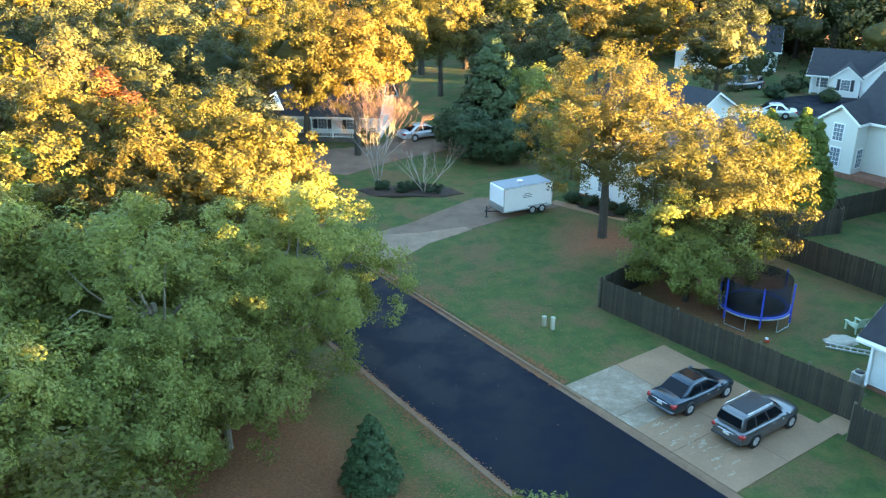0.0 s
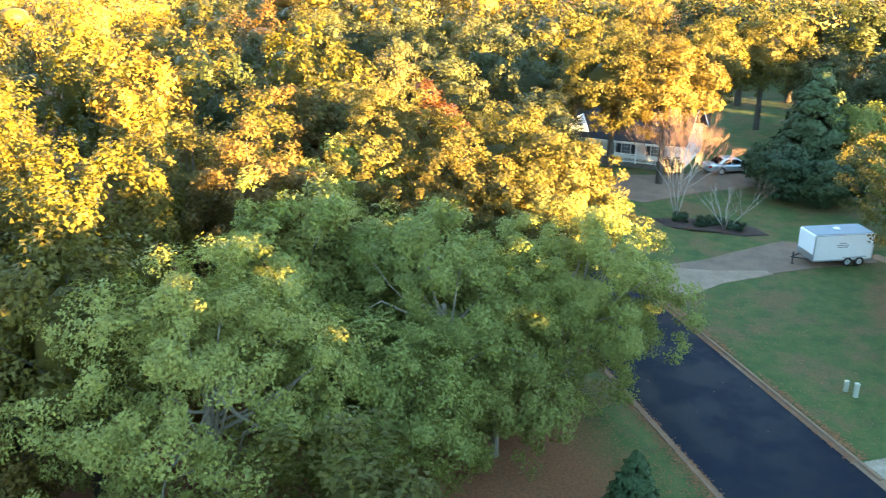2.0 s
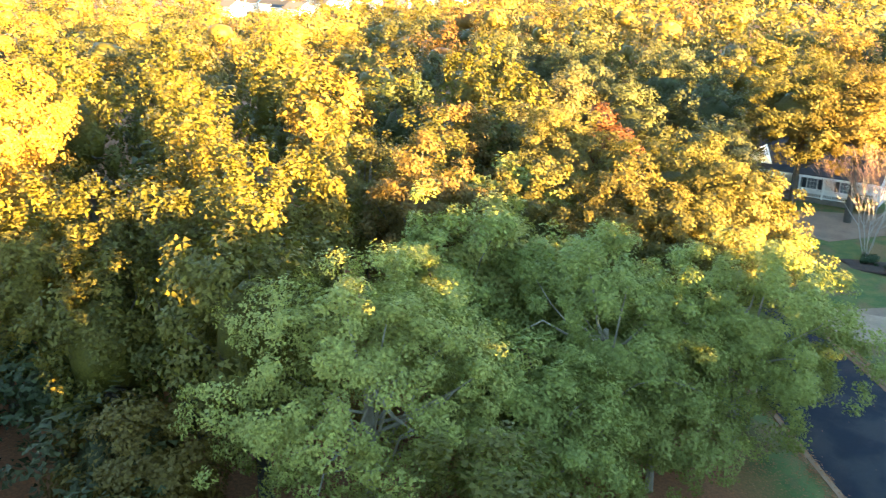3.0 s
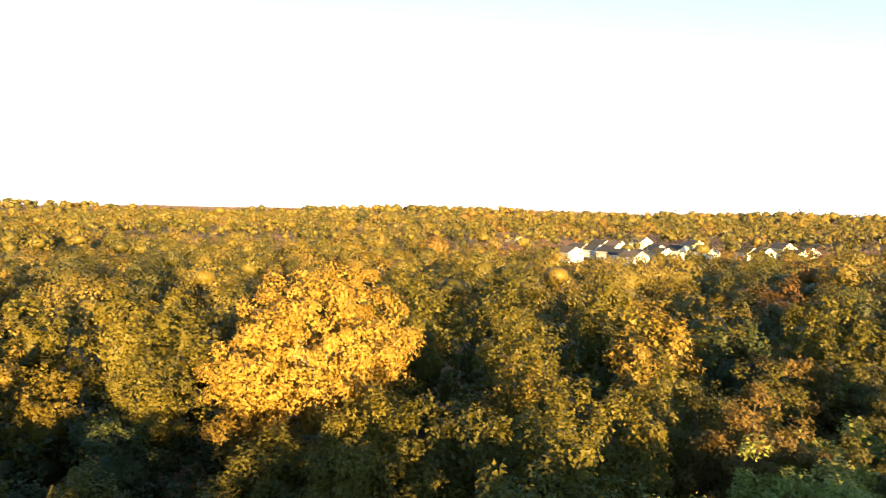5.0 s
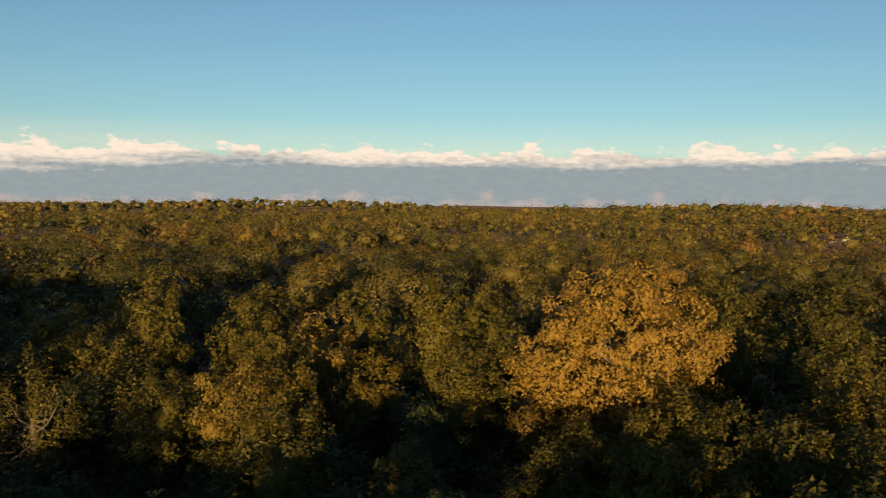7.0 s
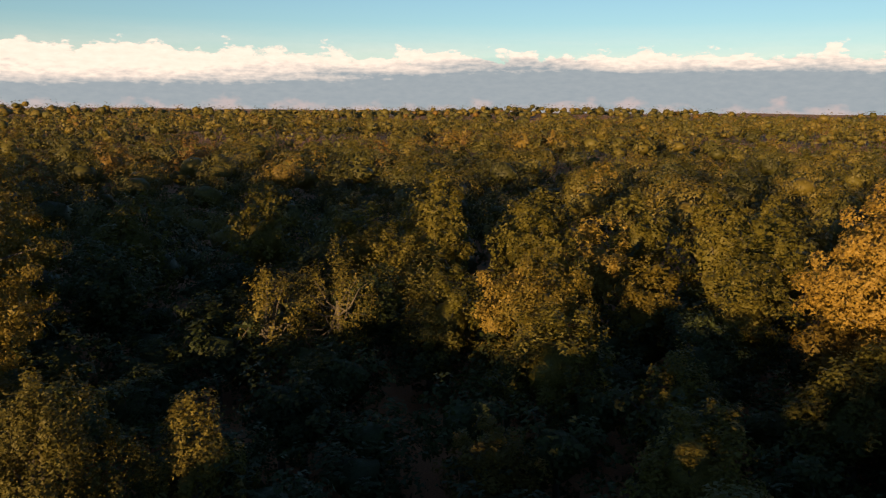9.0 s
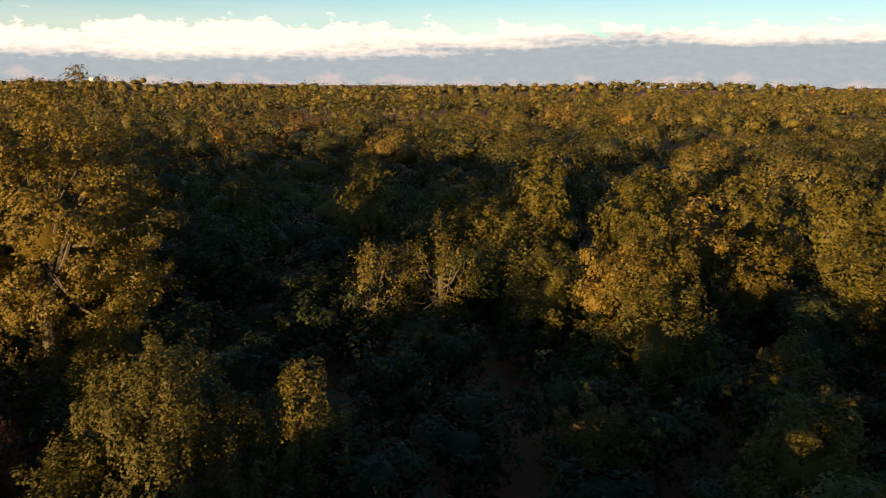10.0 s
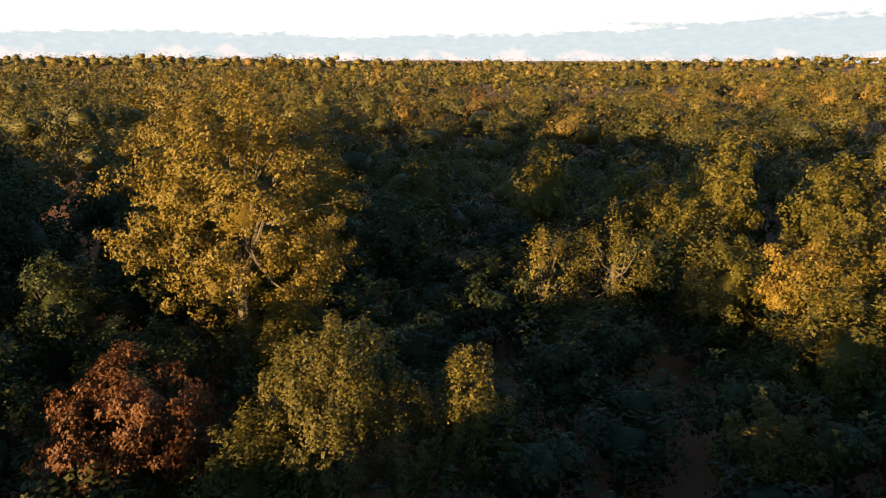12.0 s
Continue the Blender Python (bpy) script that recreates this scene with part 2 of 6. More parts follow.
def tube(bm, pts, radii, sides=6):
    """A tapered tube along pts."""
    pts = [Vector(p) for p in pts]
    rings = []
    for i, p in enumerate(pts):
        d = (pts[min(i + 1, len(pts) - 1)] - pts[max(i - 1, 0)]).normalized()
        a = d.orthogonal().normalized()
        b = d.cross(a)
        r = radii[i] if isinstance(radii, (list, tuple)) else radii
        rings.append([bm.verts.new(p + (a * math.cos(k * math.tau / sides) + b * math.sin(k * math.tau / sides)) * r) for k in range(sides)])
    for r0, r1 in zip(rings, rings[1:]):
        # rings share a frame closely enough for straight or gently bent tubes
        off = min(range(sides), key=lambda o: (r0[0].co - r1[o].co).length)
        for k in range(sides):
            bm.faces.new((r0[k], r0[(k + 1) % sides], r1[(k + 1 + off) % sides], r1[(k + off) % sides]))
    bm.faces.new(rings[0][::-1])
    bm.faces.new(rings[-1])
    return bm


# ---- trees ----
def icosphere(subdivisions):
    """Corners and faces of a unit icosphere, as arrays."""
    ico = bmesh.new()
    bmesh.ops.create_icosphere(ico, subdivisions=subdivisions, radius=1)
    ico.verts.index_update()
    v = np.array([p.co[:] for p in ico.verts])
    f = np.array([[p.index for p in q.verts] for q in ico.faces])
    ico.free()
    return v, f


ICO = {k: icosphere(k) for k in (1, 2)}


def unit(v):
    return v / (np.linalg.norm(v, axis=-1, keepdims=True) + 1e-9)


def crown_lobes(rng, n, r, h, base, lumpy, upright, inner=0.04):
    """Boughs of a crown: centres and radii of its rounded heads, between the heights base and h."""
    k = np.arange(n) + 0.5
    z = 1 - 1.78 * k / n
    a = k * 2.39996 + rng.uniform(0, 6.28)
    w = np.sqrt(np.clip(1 - z * z, 0, 1))
    d = np.stack([w * np.cos(a), w * np.sin(a), z], 1) + rng.normal(size=(n, 3)) * 0.22
    d = unit(d)
    narrow = 1 - upright * np.clip(d[:, 2], -0.6, 1.0)
    ph = rng.uniform(0, 6.28, 4)
    wob = 1 + lumpy * 0.5 * (np.sin(3.2 * d[:, 0] + ph[0]) * np.sin(2.8 * d[:, 1] + ph[1]) + 0.7 * np.sin(4 * d[:, 2] + 3 * d[:, 0] + ph[2]))
    q = np.minimum(rng.uniform(inner, 1.0, n) ** 0.42 * 0.86 * wob, 0.92)
    half = (h - base) / 2
    lr = (1.2 / n ** 0.5) * r * rng.uniform(0.7, 1.35, n) * (0.55 + 0.45 * narrow)
    c = d * q[:, None] * np.array([r, r, half]) * np.stack([narrow, narrow, np.ones(n)], 1)
    return c + np.array([0, 0, (h + base) / 2]), lr, d


def clump_centres(rng, n, r, h, base, lumpy=0.3, upright=0.0):
    """Leaf clumps over the boughs of an uneven crown; returns the centres, the ways they face, and the boughs."""
    lobes = max(8, int(n / 6))
    lc, lr, ld = crown_lobes(rng, lobes, r, h, base, lumpy, upright)
    pick = np.arange(n) % lobes
    e = unit(unit(rng.normal(size=(n, 3))) + ld[pick] * 0.75 + np.array([0, 0, 0.2]))
    tall = 1 + 0.5 * upright
    c = lc[pick] + e * (lr[pick] * rng.uniform(0.2, 1.1, n))[:, None] * np.array([1, 1, tall])
    out = unit(e * 0.8 + ld[pick] * 0.5)
    # the rest fills the crown between the boughs
    k = rng.uniform(size=n) < 0.5
    d = unit(rng.normal(size=(n, 3)))
    ph = rng.uniform(0, 6.28, 4)
    wob = 1 + lumpy * (np.sin(3 * d[:, 0] + ph[0]) * np.sin(2.5 * d[:, 1] + ph[1]) + 0.6 * np.sin(5 * d[:, 2] + 4 * d[:, 0] + ph[2]) * np.sin(5 * d[:, 1] + ph[3]))
    d2 = d * np.minimum(rng.uniform(0.12, 1.0, n) ** 0.4 * wob, 1.0)[:, None] * 0.94
    narrow = (1 - upright * np.clip(d2[:, 2], -0.6, 1.0))[:, None]
    fill = np.concatenate([d2[:, :2] * r * narrow, (h + base) / 2 + d2[:, 2:] * (h - base) / 2], 1)
    c[k], out[k] = fill[k], d[k]
    return c, out, lc, lr


def leaf_blades(rng, centres, out, crad, per, size, flat=0.75, stretch=1.25, droop=0.0, rough=0.38, lobes=0.75, outward=0.7):
    """Leaves scattered round clump centres: pointed three-cornered blades that face out of the clump."""
    n = len(centres) * per
    c = np.repeat(centres, per, axis=0)
    d = unit(rng.normal(size=(n, 3)) + np.repeat(out, per, axis=0) * 0.45)
    rad = np.repeat(np.broadcast_to(crad, len(centres)), per)
    p = c + d * (rng.uniform(0.05, 1, n) ** 0.45 * rad)[:, None] * np.array([1, 1, flat])
    nrm = unit(rng.normal(size=(n, 3)) * rough + d * lobes + np.repeat(out, per, axis=0) * outward + np.array([0, 0, 0.25]))
    t = rng.normal(size=(n, 3)) + np.array([0, 0, -droop])
    t -= (t * nrm).sum(1)[:, None] * nrm
    t = unit(t)
    b = np.cross(nrm, t)
    s = (size * rng.uniform(0.6, 1.35, n))[:, None]
    V = np.empty((n, 3, 3))
    lift = nrm * s * 0.1
    V[:, 0] = p - t * s * stretch * 0.5 + b * s * 0.5 + lift
    V[:, 1] = p + t * s * stretch * 0.62 - lift
    V[:, 2] = p - t * s * stretch * 0.5 - b * s * 0.5
    return V.reshape(-1, 3)


def leaves(V):
    return np.arange(len(V)).reshape(-1, 3)


def hearts(rng, centres, radii, tall=1.0, sub=2):
    """Dense inner foliage of the boughs: uneven rounded bodies behind the outer leaves."""
    iv, fi = ICO[sub]
    n = len(centres)
    turn = np.linalg.qr(rng.normal(size=(n, 3, 3)))[0]
    V = np.einsum('ij,njk->nik', iv, turn) * rng.uniform(0.78, 1.14, (n, len(iv), 1)) * np.reshape(radii, (n, 1, 1)) * np.array([1, 1, tall]) + np.asarray(centres)[:, None]
    F = fi[None] + (np.arange(n) * len(iv))[:, None, None]
    return V.reshape(-1, 3), F.reshape(-1, 3)


def limbs(bm, rng, targets, h, base, trunk_r, n, lean=0.0, fork=None):
    top = (h * 0.62 if fork is None else fork)
    path = [(0, 0, -0.3), (lean * 0.2, 0, top * 0.35), (lean * 0.5 + rng.normal() * 0.1, rng.normal() * 0.1, top * 0.7), (lean, 0, top)]
    tube(bm, path, [trunk_r * 1.25, trunk_r, trunk_r * 0.8, trunk_r * 0.5], 8)
    order = rng.permutation(len(targets))[:n]
    for k in order:
        t = targets[k]
        z0 = top * rng.uniform(0.45, 0.98)
        a = np.array([lean * z0 / top, 0, z0])
        m1 = a * 0.6 + t * 0.4 + np.array([0, 0, -0.25 + 0.1 * rng.normal()])
        m2 = a * 0.25 + t * 0.75 + rng.normal(size=3) * 0.15
        r0 = trunk_r * rng.uniform(0.28, 0.45)
        tube(bm, [tuple(a), tuple(m1), tuple(m2), tuple(t)], [r0, r0 * 0.7, r0 * 0.4, r0 * 0.15], 5)


def tree(x, y, h, r, material, seed, base=None, clumps=150, per=60, size=0.2, crad=0.85, upright=0.0, lumpy=0.3,
         flat=0.75, bark=None, name="tree", label="", limb=14, droop=-0.6, trunk=None, z=0.0, group="", heart=0.4, rough=0.5):
    rng = np.random.default_rng(seed)
    per, size = int(per * 1.75), size * 0.8
    base = h * 0.22 if base is None else base
    root = new(name)
    root.matrix_world = pose(x, y, z, 0, 0, float(rng.uniform(0, 360)))
    c, out, lc, lr = clump_centres(rng, clumps, r * 0.93, h - crad * 0.35, base, lumpy, upright)
    bm = bmesh.new()
    limbs(bm, rng, c, h, base, trunk or (0.05 + 0.016 * h), limb)
    part("trunk", bm, bark or BARK, root)
    V = leaf_blades(rng, c, out, crad * rng.uniform(0.6, 1.15, clumps), per, size, flat=flat, droop=droop, rough=rough)
    F = leaves(V)
    if heart:
        HV, HF = hearts(rng, [(0, 0, h * 0.48 + base * 0.5)], [r * heart], (h - base) / (2 * r), 2)
        F = np.concatenate([F, HF + len(V)])
        V = np.concatenate([V, HV])
    part_mesh("crown", arrays_mesh("crown", V, F, material, True), root)
    return tagged(root, label, "tree", group)


# ---- the ground, the street and its kerbs ----
def axis_lines(fixed, reach):
    near = np.arange(-60, 121, 3.0)
    far = np.geomspace(125, reach, 26)
    return np.unique(np.concatenate([near, far, -np.geomspace(65, reach, 28), fixed]).round(3))


KL, KR = 16.75, 23.8                  # outer faces of the two kerbs, across the street
us = axis_lines([KL - 0.02, KL, KR, KR + 0.02], 4600)
ss = axis_lines([], 4600)
UU, SS = np.meshgrid(us, ss, indexing="ij")
GX, GY = N2.x * UU + D2.x * SS, N2.y * UU + D2.y * SS
GZ = ground_z(GX, GY)
GZ = GZ - 0.15 * ((UU >= KL) & (UU <= KR) & (np.abs(SS) < 130))
GV = np.stack([GX, GY, GZ], -1).reshape(-1, 3)
nu, ns = UU.shape
gi = np.arange(nu * ns).reshape(nu, ns)
GF = np.stack([gi[:-1, :-1], gi[1:, :-1], gi[1:, 1:], gi[:-1, 1:]], -1).reshape(-1, 4)
gme = arrays_mesh("ground", GV, GF, GROUND, True)
R2 = np.hypot(GX, GY).ravel()
litter = np.maximum(np.clip((15.0 - UU.ravel()) / 4.5, 0, 1), np.clip((R2 - 140) / 40, 0, 1))
for cx, cy, cr in ((10.7, 51.8, 3.6), (15.6, 43.6, 5.2), (17.5, 46.5, 4.5)):
    litter = np.maximum(litter, 0.85 * np.clip((cr - np.hypot(GX - cx, GY - cy).ravel()) / 2.2, 0, 1))
la = gme.attributes.new("litter", 'FLOAT', 'POINT')
la.data.foreach_set("value", litter.astype(np.float32))
tagged(new("ground", gme), "grass and leaf litter over level ground and low hills", "ground", kind="structure")

road = new("road", None)
tagged(road, "dark asphalt street with damp patches", "road", kind="structure")
road.matrix_world = W(0, 0)
bm = bmesh.new()
for y0 in range(-110, 86, 4):
    box(bm, KL + 0.36, KR - 0.36, y0, y0 + 4, -0.3, -0.09)
part("asphalt", bm, ASPHALT, road)
for side, k0 in ((1, KL), (-1, KR)):
    for y0 in range(-40, 84, 3):
        if side == -1 and 14 < y0 + 1.5 < 24.5:
            prof = [(0, 0.012), (0.2, -0.03), (0.36, -0.085)]
        else:
            prof = [(0, 0.03), (0.13, 0.03), (0.19, -0.06), (0.36, -0.085)]
        bm = bmesh.new()
        a = [bm.verts.new((k0 + side * px, y0 + 0.006, pz)) for px, pz in prof] + [bm.verts.new((k0 + side * 0.36, y0 + 0.006, -0.3)), bm.verts.new((k0, y0 + 0.006, -0.3))]
        b = [bm.verts.new(v.co + Vector((0, 2.988, 0))) for v in a]
        n = len(a)
        bm.faces.new(a)
        bm.faces.new(b[::-1])
        for i in range(n):
            bm.faces.new((a[i], b[i], b[(i + 1) % n], a[(i + 1) % n]))
        bmesh.ops.recalc_face_normals(bm, faces=bm.faces)
        part("kerb", bm, KERB, road)


# ---- clouds: a far bank low over the horizon, all round ----
def cloud_material():
    m = bpy.data.materials.new("cloud_bank")
    m.use_nodes = True
    nt = m.node_tree
    nt.nodes.remove(nt.nodes["Principled BSDF"])
    uv = nt.nodes.new("ShaderNodeUVMap")
    sep = nt.nodes.new("ShaderNodeSeparateXYZ")
    link(nt, uv.outputs["UV"], sep.inputs[0])      # x: degrees round, y: degrees up

    def math_(op, a, b=None, c=None):
        n = nt.nodes.new("ShaderNodeMath")
        n.operation = op
        for i, v in enumerate((a, b, c)):
            if v is None:
                continue
            if isinstance(v, (int, float)):
                n.inputs[i].default_value = v
            else:
                link(nt, v, n.inputs[i])
        return n.outputs[0]

    el = sep.outputs["Y"]
    puff = noise_fac(nt, 0.55, 6, 0.55, uv.outputs["UV"], (0.8, 1.3, 1))
    fine = noise_fac(nt, 2.2, 5, 0.6, uv.outputs["UV"], (0.6, 1.6, 1))
    sheet = noise_fac(nt, 0.35, 4, 0.6, uv.outputs["UV"], (0.25, 2.4, 1))
    slow = noise_fac(nt, 0.05, 2, 0.5, uv.outputs["UV"], (1, 0, 0))
    # upper edge of the bank: near 2.9 degrees with heaps that reach over 4
    edge = math_('ADD', 1.05, math_('ADD', math_('MULTIPLY', puff, 4.2), math_('MULTIPLY', fine, 1.1)))
    edge = math_('ADD', edge, math_('MULTIPLY', math_('SUBTRACT', slow, 0.5), 1.2))
    cover = nt.nodes.new("ShaderNodeMapRange")
    link(nt, math_('SUBTRACT', edge, el), cover.inputs["Value"])
    cover.inputs["From Min"].default_value, cover.inputs["From Max"].default_value = -0.1, 0.25
    veil = nt.nodes.new("ShaderNodeMapRange")
    link(nt, el, veil.inputs["Value"])
    veil.inputs["From Min"].default_value, veil.inputs["From Max"].default_value = 5.6, 3.0
    veil.inputs["To Min"].default_value, veil.inputs["To Max"].default_value = 0.0, 0.55
    alpha = math_('MAXIMUM', cover.outputs[0], math_('MULTIPLY', veil.outputs[0], sheet))
    # sunlit heaps above, grey sheet below
    lit = nt.nodes.new("ShaderNodeMapRange")
    lit_height = math_('ADD', el, math_('ADD', math_('MULTIPLY', sheet, 2.2), math_('MULTIPLY', fine, 1.0)))
    lit.inputs["From Min"].default_value, lit.inputs["From Max"].default_value = 4.1, 5.0
    # the lit layer comes lower over the southern woods
    low_lit = nt.nodes.new("ShaderNodeMapRange")
    link(nt, sep.outputs["X"], low_lit.inputs["Value"])
    low_lit.inputs["From Min"].default_value, low_lit.inputs["From Max"].default_value = 90.0, 112.0
    low_lit.inputs["To Max"].default_value = 1.0
    link(nt, math_('ADD', lit_height, low_lit.outputs[0]), lit.inputs["Value"])
    low = nt.nodes.new("ShaderNodeMapRange")
    link(nt, math_('ADD', el, math_('MULTIPLY', puff, -4.2)), low.inputs["Value"])
    low.inputs["From Min"].default_value, low.inputs["From Max"].default_value = -1.7, -2.3
    low.inputs["To Max"].default_value = 0.7
    grey = mixc(nt, fine, (0.15, 0.19, 0.205), (0.215, 0.25, 0.25))
    bright = mixc(nt, fine, (0.50, 0.42, 0.33), (0.66, 0.58, 0.47))
    col = mixc(nt, lit.outputs[0], grey, bright)
    col = mixc(nt, low.outputs[0], col, (0.33, 0.275, 0.25))
    em = nt.nodes.new("ShaderNodeEmission")
    em.inputs["Strength"].default_value = 1.0
    link(nt, col, em.inputs["Color"])
    tr = nt.nodes.new("ShaderNodeBsdfTransparent")
    mx = nt.nodes.new("ShaderNodeMixShader")
    link(nt, alpha, mx.inputs[0])
    link(nt, tr.outputs[0], mx.inputs[1])
    link(nt, em.outputs[0], mx.inputs[2])
    link(nt, mx.outputs[0], nt.nodes["Material Output"].inputs["Surface"])
    return m


CR, CN = 4400.0, 120
cv, cf, cuv = [], [], []
for i in range(CN + 1):
    a = i * 360 / CN
    for e in (-1.0, 5.8):
        cv.append((-math.sin(radians(a)) * CR, math.cos(radians(a)) * CR, 20 + CR * math.tan(radians(e))))
for i in range(CN):
    cf.append((2 * i, 2 * i + 2, 2 * i + 3, 2 * i + 1))
cme = bpy.data.meshes.new("cloud_bank")
cme.from_pydata(cv, [], cf)
cl = cme.uv_layers.new(name="UVMap")
for pl in cme.polygons:
    for li, vi in zip(pl.loop_indices, pl.vertices):
        cl.data[li].uv = ((vi // 2) * 360 / CN, -1.0 if vi % 2 == 0 else 5.8)
cme.materials.append(cloud_material())
tagged(new("backdrop", cme), "grey cloud bank with sunlit heaps low in a blue sky", "sky", kind="structure")


# ---- materials of the built things ----
WOOD_OLD = plain("weathered_wood", (0.13, 0.11, 0.09), 0.9, var=0.4, scale=2.5, bumps=0.5)
SIDING = plain("white_siding", (0.72, 0.73, 0.72), 0.6, var=0.05, scale=0.6, bumps=0.05)
SIDING_GREY = plain("pale_grey_siding", (0.58, 0.58, 0.53), 0.6, var=0.05, scale=0.6, bumps=0.05)
SIDING_YELLOW = plain("cream_siding", (0.62, 0.55, 0.35), 0.6, var=0.06, scale=0.6)
TRIM = plain("white_trim", (0.8, 0.8, 0.78), 0.5, var=0.03)
SHINGLE = plain("dark_shingles", (0.022, 0.023, 0.028), 0.9, var=0.35, scale=2.0, bumps=0.5)
SHINGLE_BROWN = plain("brown_shingles", (0.085, 0.065, 0.06), 0.9, var=0.3, scale=2.0, bumps=0.5)
BRICK = plain("brick_red", (0.24, 0.10, 0.065), 0.9, var=0.3, scale=3.0, bumps=0.4)
SHUTTER = plain("dark_shutter", (0.03, 0.035, 0.05), 0.6)
MULCH = plain("mulch", (0.045, 0.026, 0.018), 0.95, var=0.4, scale=5, bumps=0.8)
GRAVEL = plain("worn_drive", (0.175, 0.112, 0.076), 0.95, var=0.35, scale=0.7, bumps=0.5)
PALE_DRIVE = plain("pale_drive", (0.26, 0.175, 0.12), 0.95, var=0.35, scale=0.9, bumps=0.4)
RUBBER = plain("tyre_rubber", (0.018, 0.018, 0.018), 0.85)
ALLOY = plain("alloy", (0.62, 0.63, 0.64), 0.4, 0.35, var=0.05)
STEEL = plain("galvanised_steel", (0.45, 0.47, 0.48), 0.45, 0.8, var=0.1)
CHROME = plain("chrome", (0.7, 0.7, 0.7), 0.15, 1.0, var=0.03)
BLACK = plain("black_plastic", (0.015, 0.015, 0.017), 0.5)
RED_LENS = plain("red_lens", (0.42, 0.02, 0.02), 0.25, var=0.08)
CLEAR_LENS = plain("clear_lens", (0.65, 0.66, 0.68), 0.15, var=0.05)
WHITE_PAINT = plain("white_paint", (0.84, 0.85, 0.85), 0.35, var=0.04, coat=0.3)
GREY_ROOF = plain("grey_trailer_roof", (0.22, 0.25, 0.28), 0.6, var=0.1)
BLUE_PAD = plain("blue_vinyl", (0.015, 0.06, 0.42), 0.5, var=0.15)
PALE_GREEN = plain("pale_green_plastic", (0.42, 0.55, 0.42), 0.5, var=0.08)
PALE_PLASTIC = plain("pale_utility_plastic", (0.43, 0.43, 0.34), 0.5, var=0.08)
BIN_GREEN = plain("dark_green_plastic", (0.03, 0.09, 0.06), 0.5, var=0.1)
TARP = plain("beige_tarp", (0.42, 0.40, 0.33), 0.7, var=0.25, scale=4, bumps=0.4)
ALU = plain("aluminium", (0.62, 0.62, 0.6), 0.4, 0.7, var=0.1)
GREY_BARS = plain("grey_lettering", (0.25, 0.27, 0.29), 0.6)
RED_PLASTIC = plain("red_plastic", (0.5, 0.05, 0.02), 0.5)
AC_GREY = plain("air_unit_grey", (0.5, 0.5, 0.46), 0.6, var=0.08)


def car_paint(name, col):
    m, nt, b = mat(name)
    f = noise_fac(nt, 2.0, 4)
    link(nt, ramp(nt, f, [(0.3, tuple(v * 0.9 for v in col)), (0.7, tuple(v * 1.1 for v in col))]), b.inputs["Base Color"])
    b.inputs["Metallic"].default_value, b.inputs["Roughness"].default_value = 0.65, 0.3
    b.inputs["Coat Weight"].default_value, b.inputs["Coat Roughness"].default_value = 0.8, 0.08
    return m


PAINT_BLUE = car_paint("paint_slate_blue", (0.036, 0.058, 0.078))
PAINT_GREY = car_paint("paint_grey", (0.13, 0.14, 0.15))
PAINT_SILVER = car_paint("paint_silver", (0.55, 0.58, 0.6))
PAINT_WHITE = car_paint("paint_white", (0.75, 0.77, 0.78))


def glass_mat(name, col=(0.012, 0.016, 0.02), rough=0.06):
    m, nt, b = mat(name)
    b.inputs["Base Color"].default_value = (*col, 1)
    b.inputs["Roughness"].default_value = rough
    b.inputs["Specular IOR Level"].default_value = 0.22
    return m


CAR_GLASS = glass_mat("tinted_glass", (0.006, 0.008, 0.012), 0.12)
# house panes: pale base colour paints in the sky's reflection
PANE = glass_mat("window_glass_sky_tint", (0.16, 0.19, 0.22))


def net_mat():
    m, nt, b = mat("black_net")
    b.inputs["Base Color"].default_value = (0.01, 0.01, 0.012, 1)
    b.inputs["Roughness"].default_value = 0.8
    b.inputs["Alpha"].default_value = 0.5
    return m


NET = net_mat()


# ---- paving ----
pad = tagged(new("pavement"), "concrete parking pad with pale patched slabs", "driveway", kind="structure")
pad.matrix_world = W(0, 0)
for i, (s0, s1) in enumerate(((14.8, 17.9), (17.9, 21.0), (21.0, 24.2))):
    for j, (u0, u1) in enumerate(((KR + 0.01, 27.1), (27.1, 30.5))):
        part("slab", boxm(u0 + 0.008, u1 - 0.008, s0 + 0.008, s1 - 0.008, -0.1, 0.035, 0.008), CONCRETE_NEW if (i, j) == (2, 0) else CONCRETE, pad)
part("slab", boxm(KR + 0.03, 27.0, 19.9, 20.97, -0.1, 0.04, 0.008), CONCRETE_NEW, pad)
part("slab", boxm(30.5, 33.2, 14.6, 15.7, -0.1, 0.03, 0.008), CONCRETE, pad)


def splat(bm, rng, x, y, r, z):
    """A scuffed wash mark: many small ragged flakes that thin out from the middle."""
    for _ in range(16):
        px, py = x + rng.gauss(0, r * 1.1), y + rng.gauss(0, r * 0.28)
        q, n = r * rng.uniform(0.12, 0.5), 9
        k = [rng.uniform(0.35, 1.2) for _ in range(n)]
        poly(bm, [(px + math.cos(i * math.tau / n) * q * k[i] * 1.7, py + math.sin(i * math.tau / n) * q * k[i] * 0.6) for i in range(n)], z - 0.002, z + rng.uniform(0, 0.002))


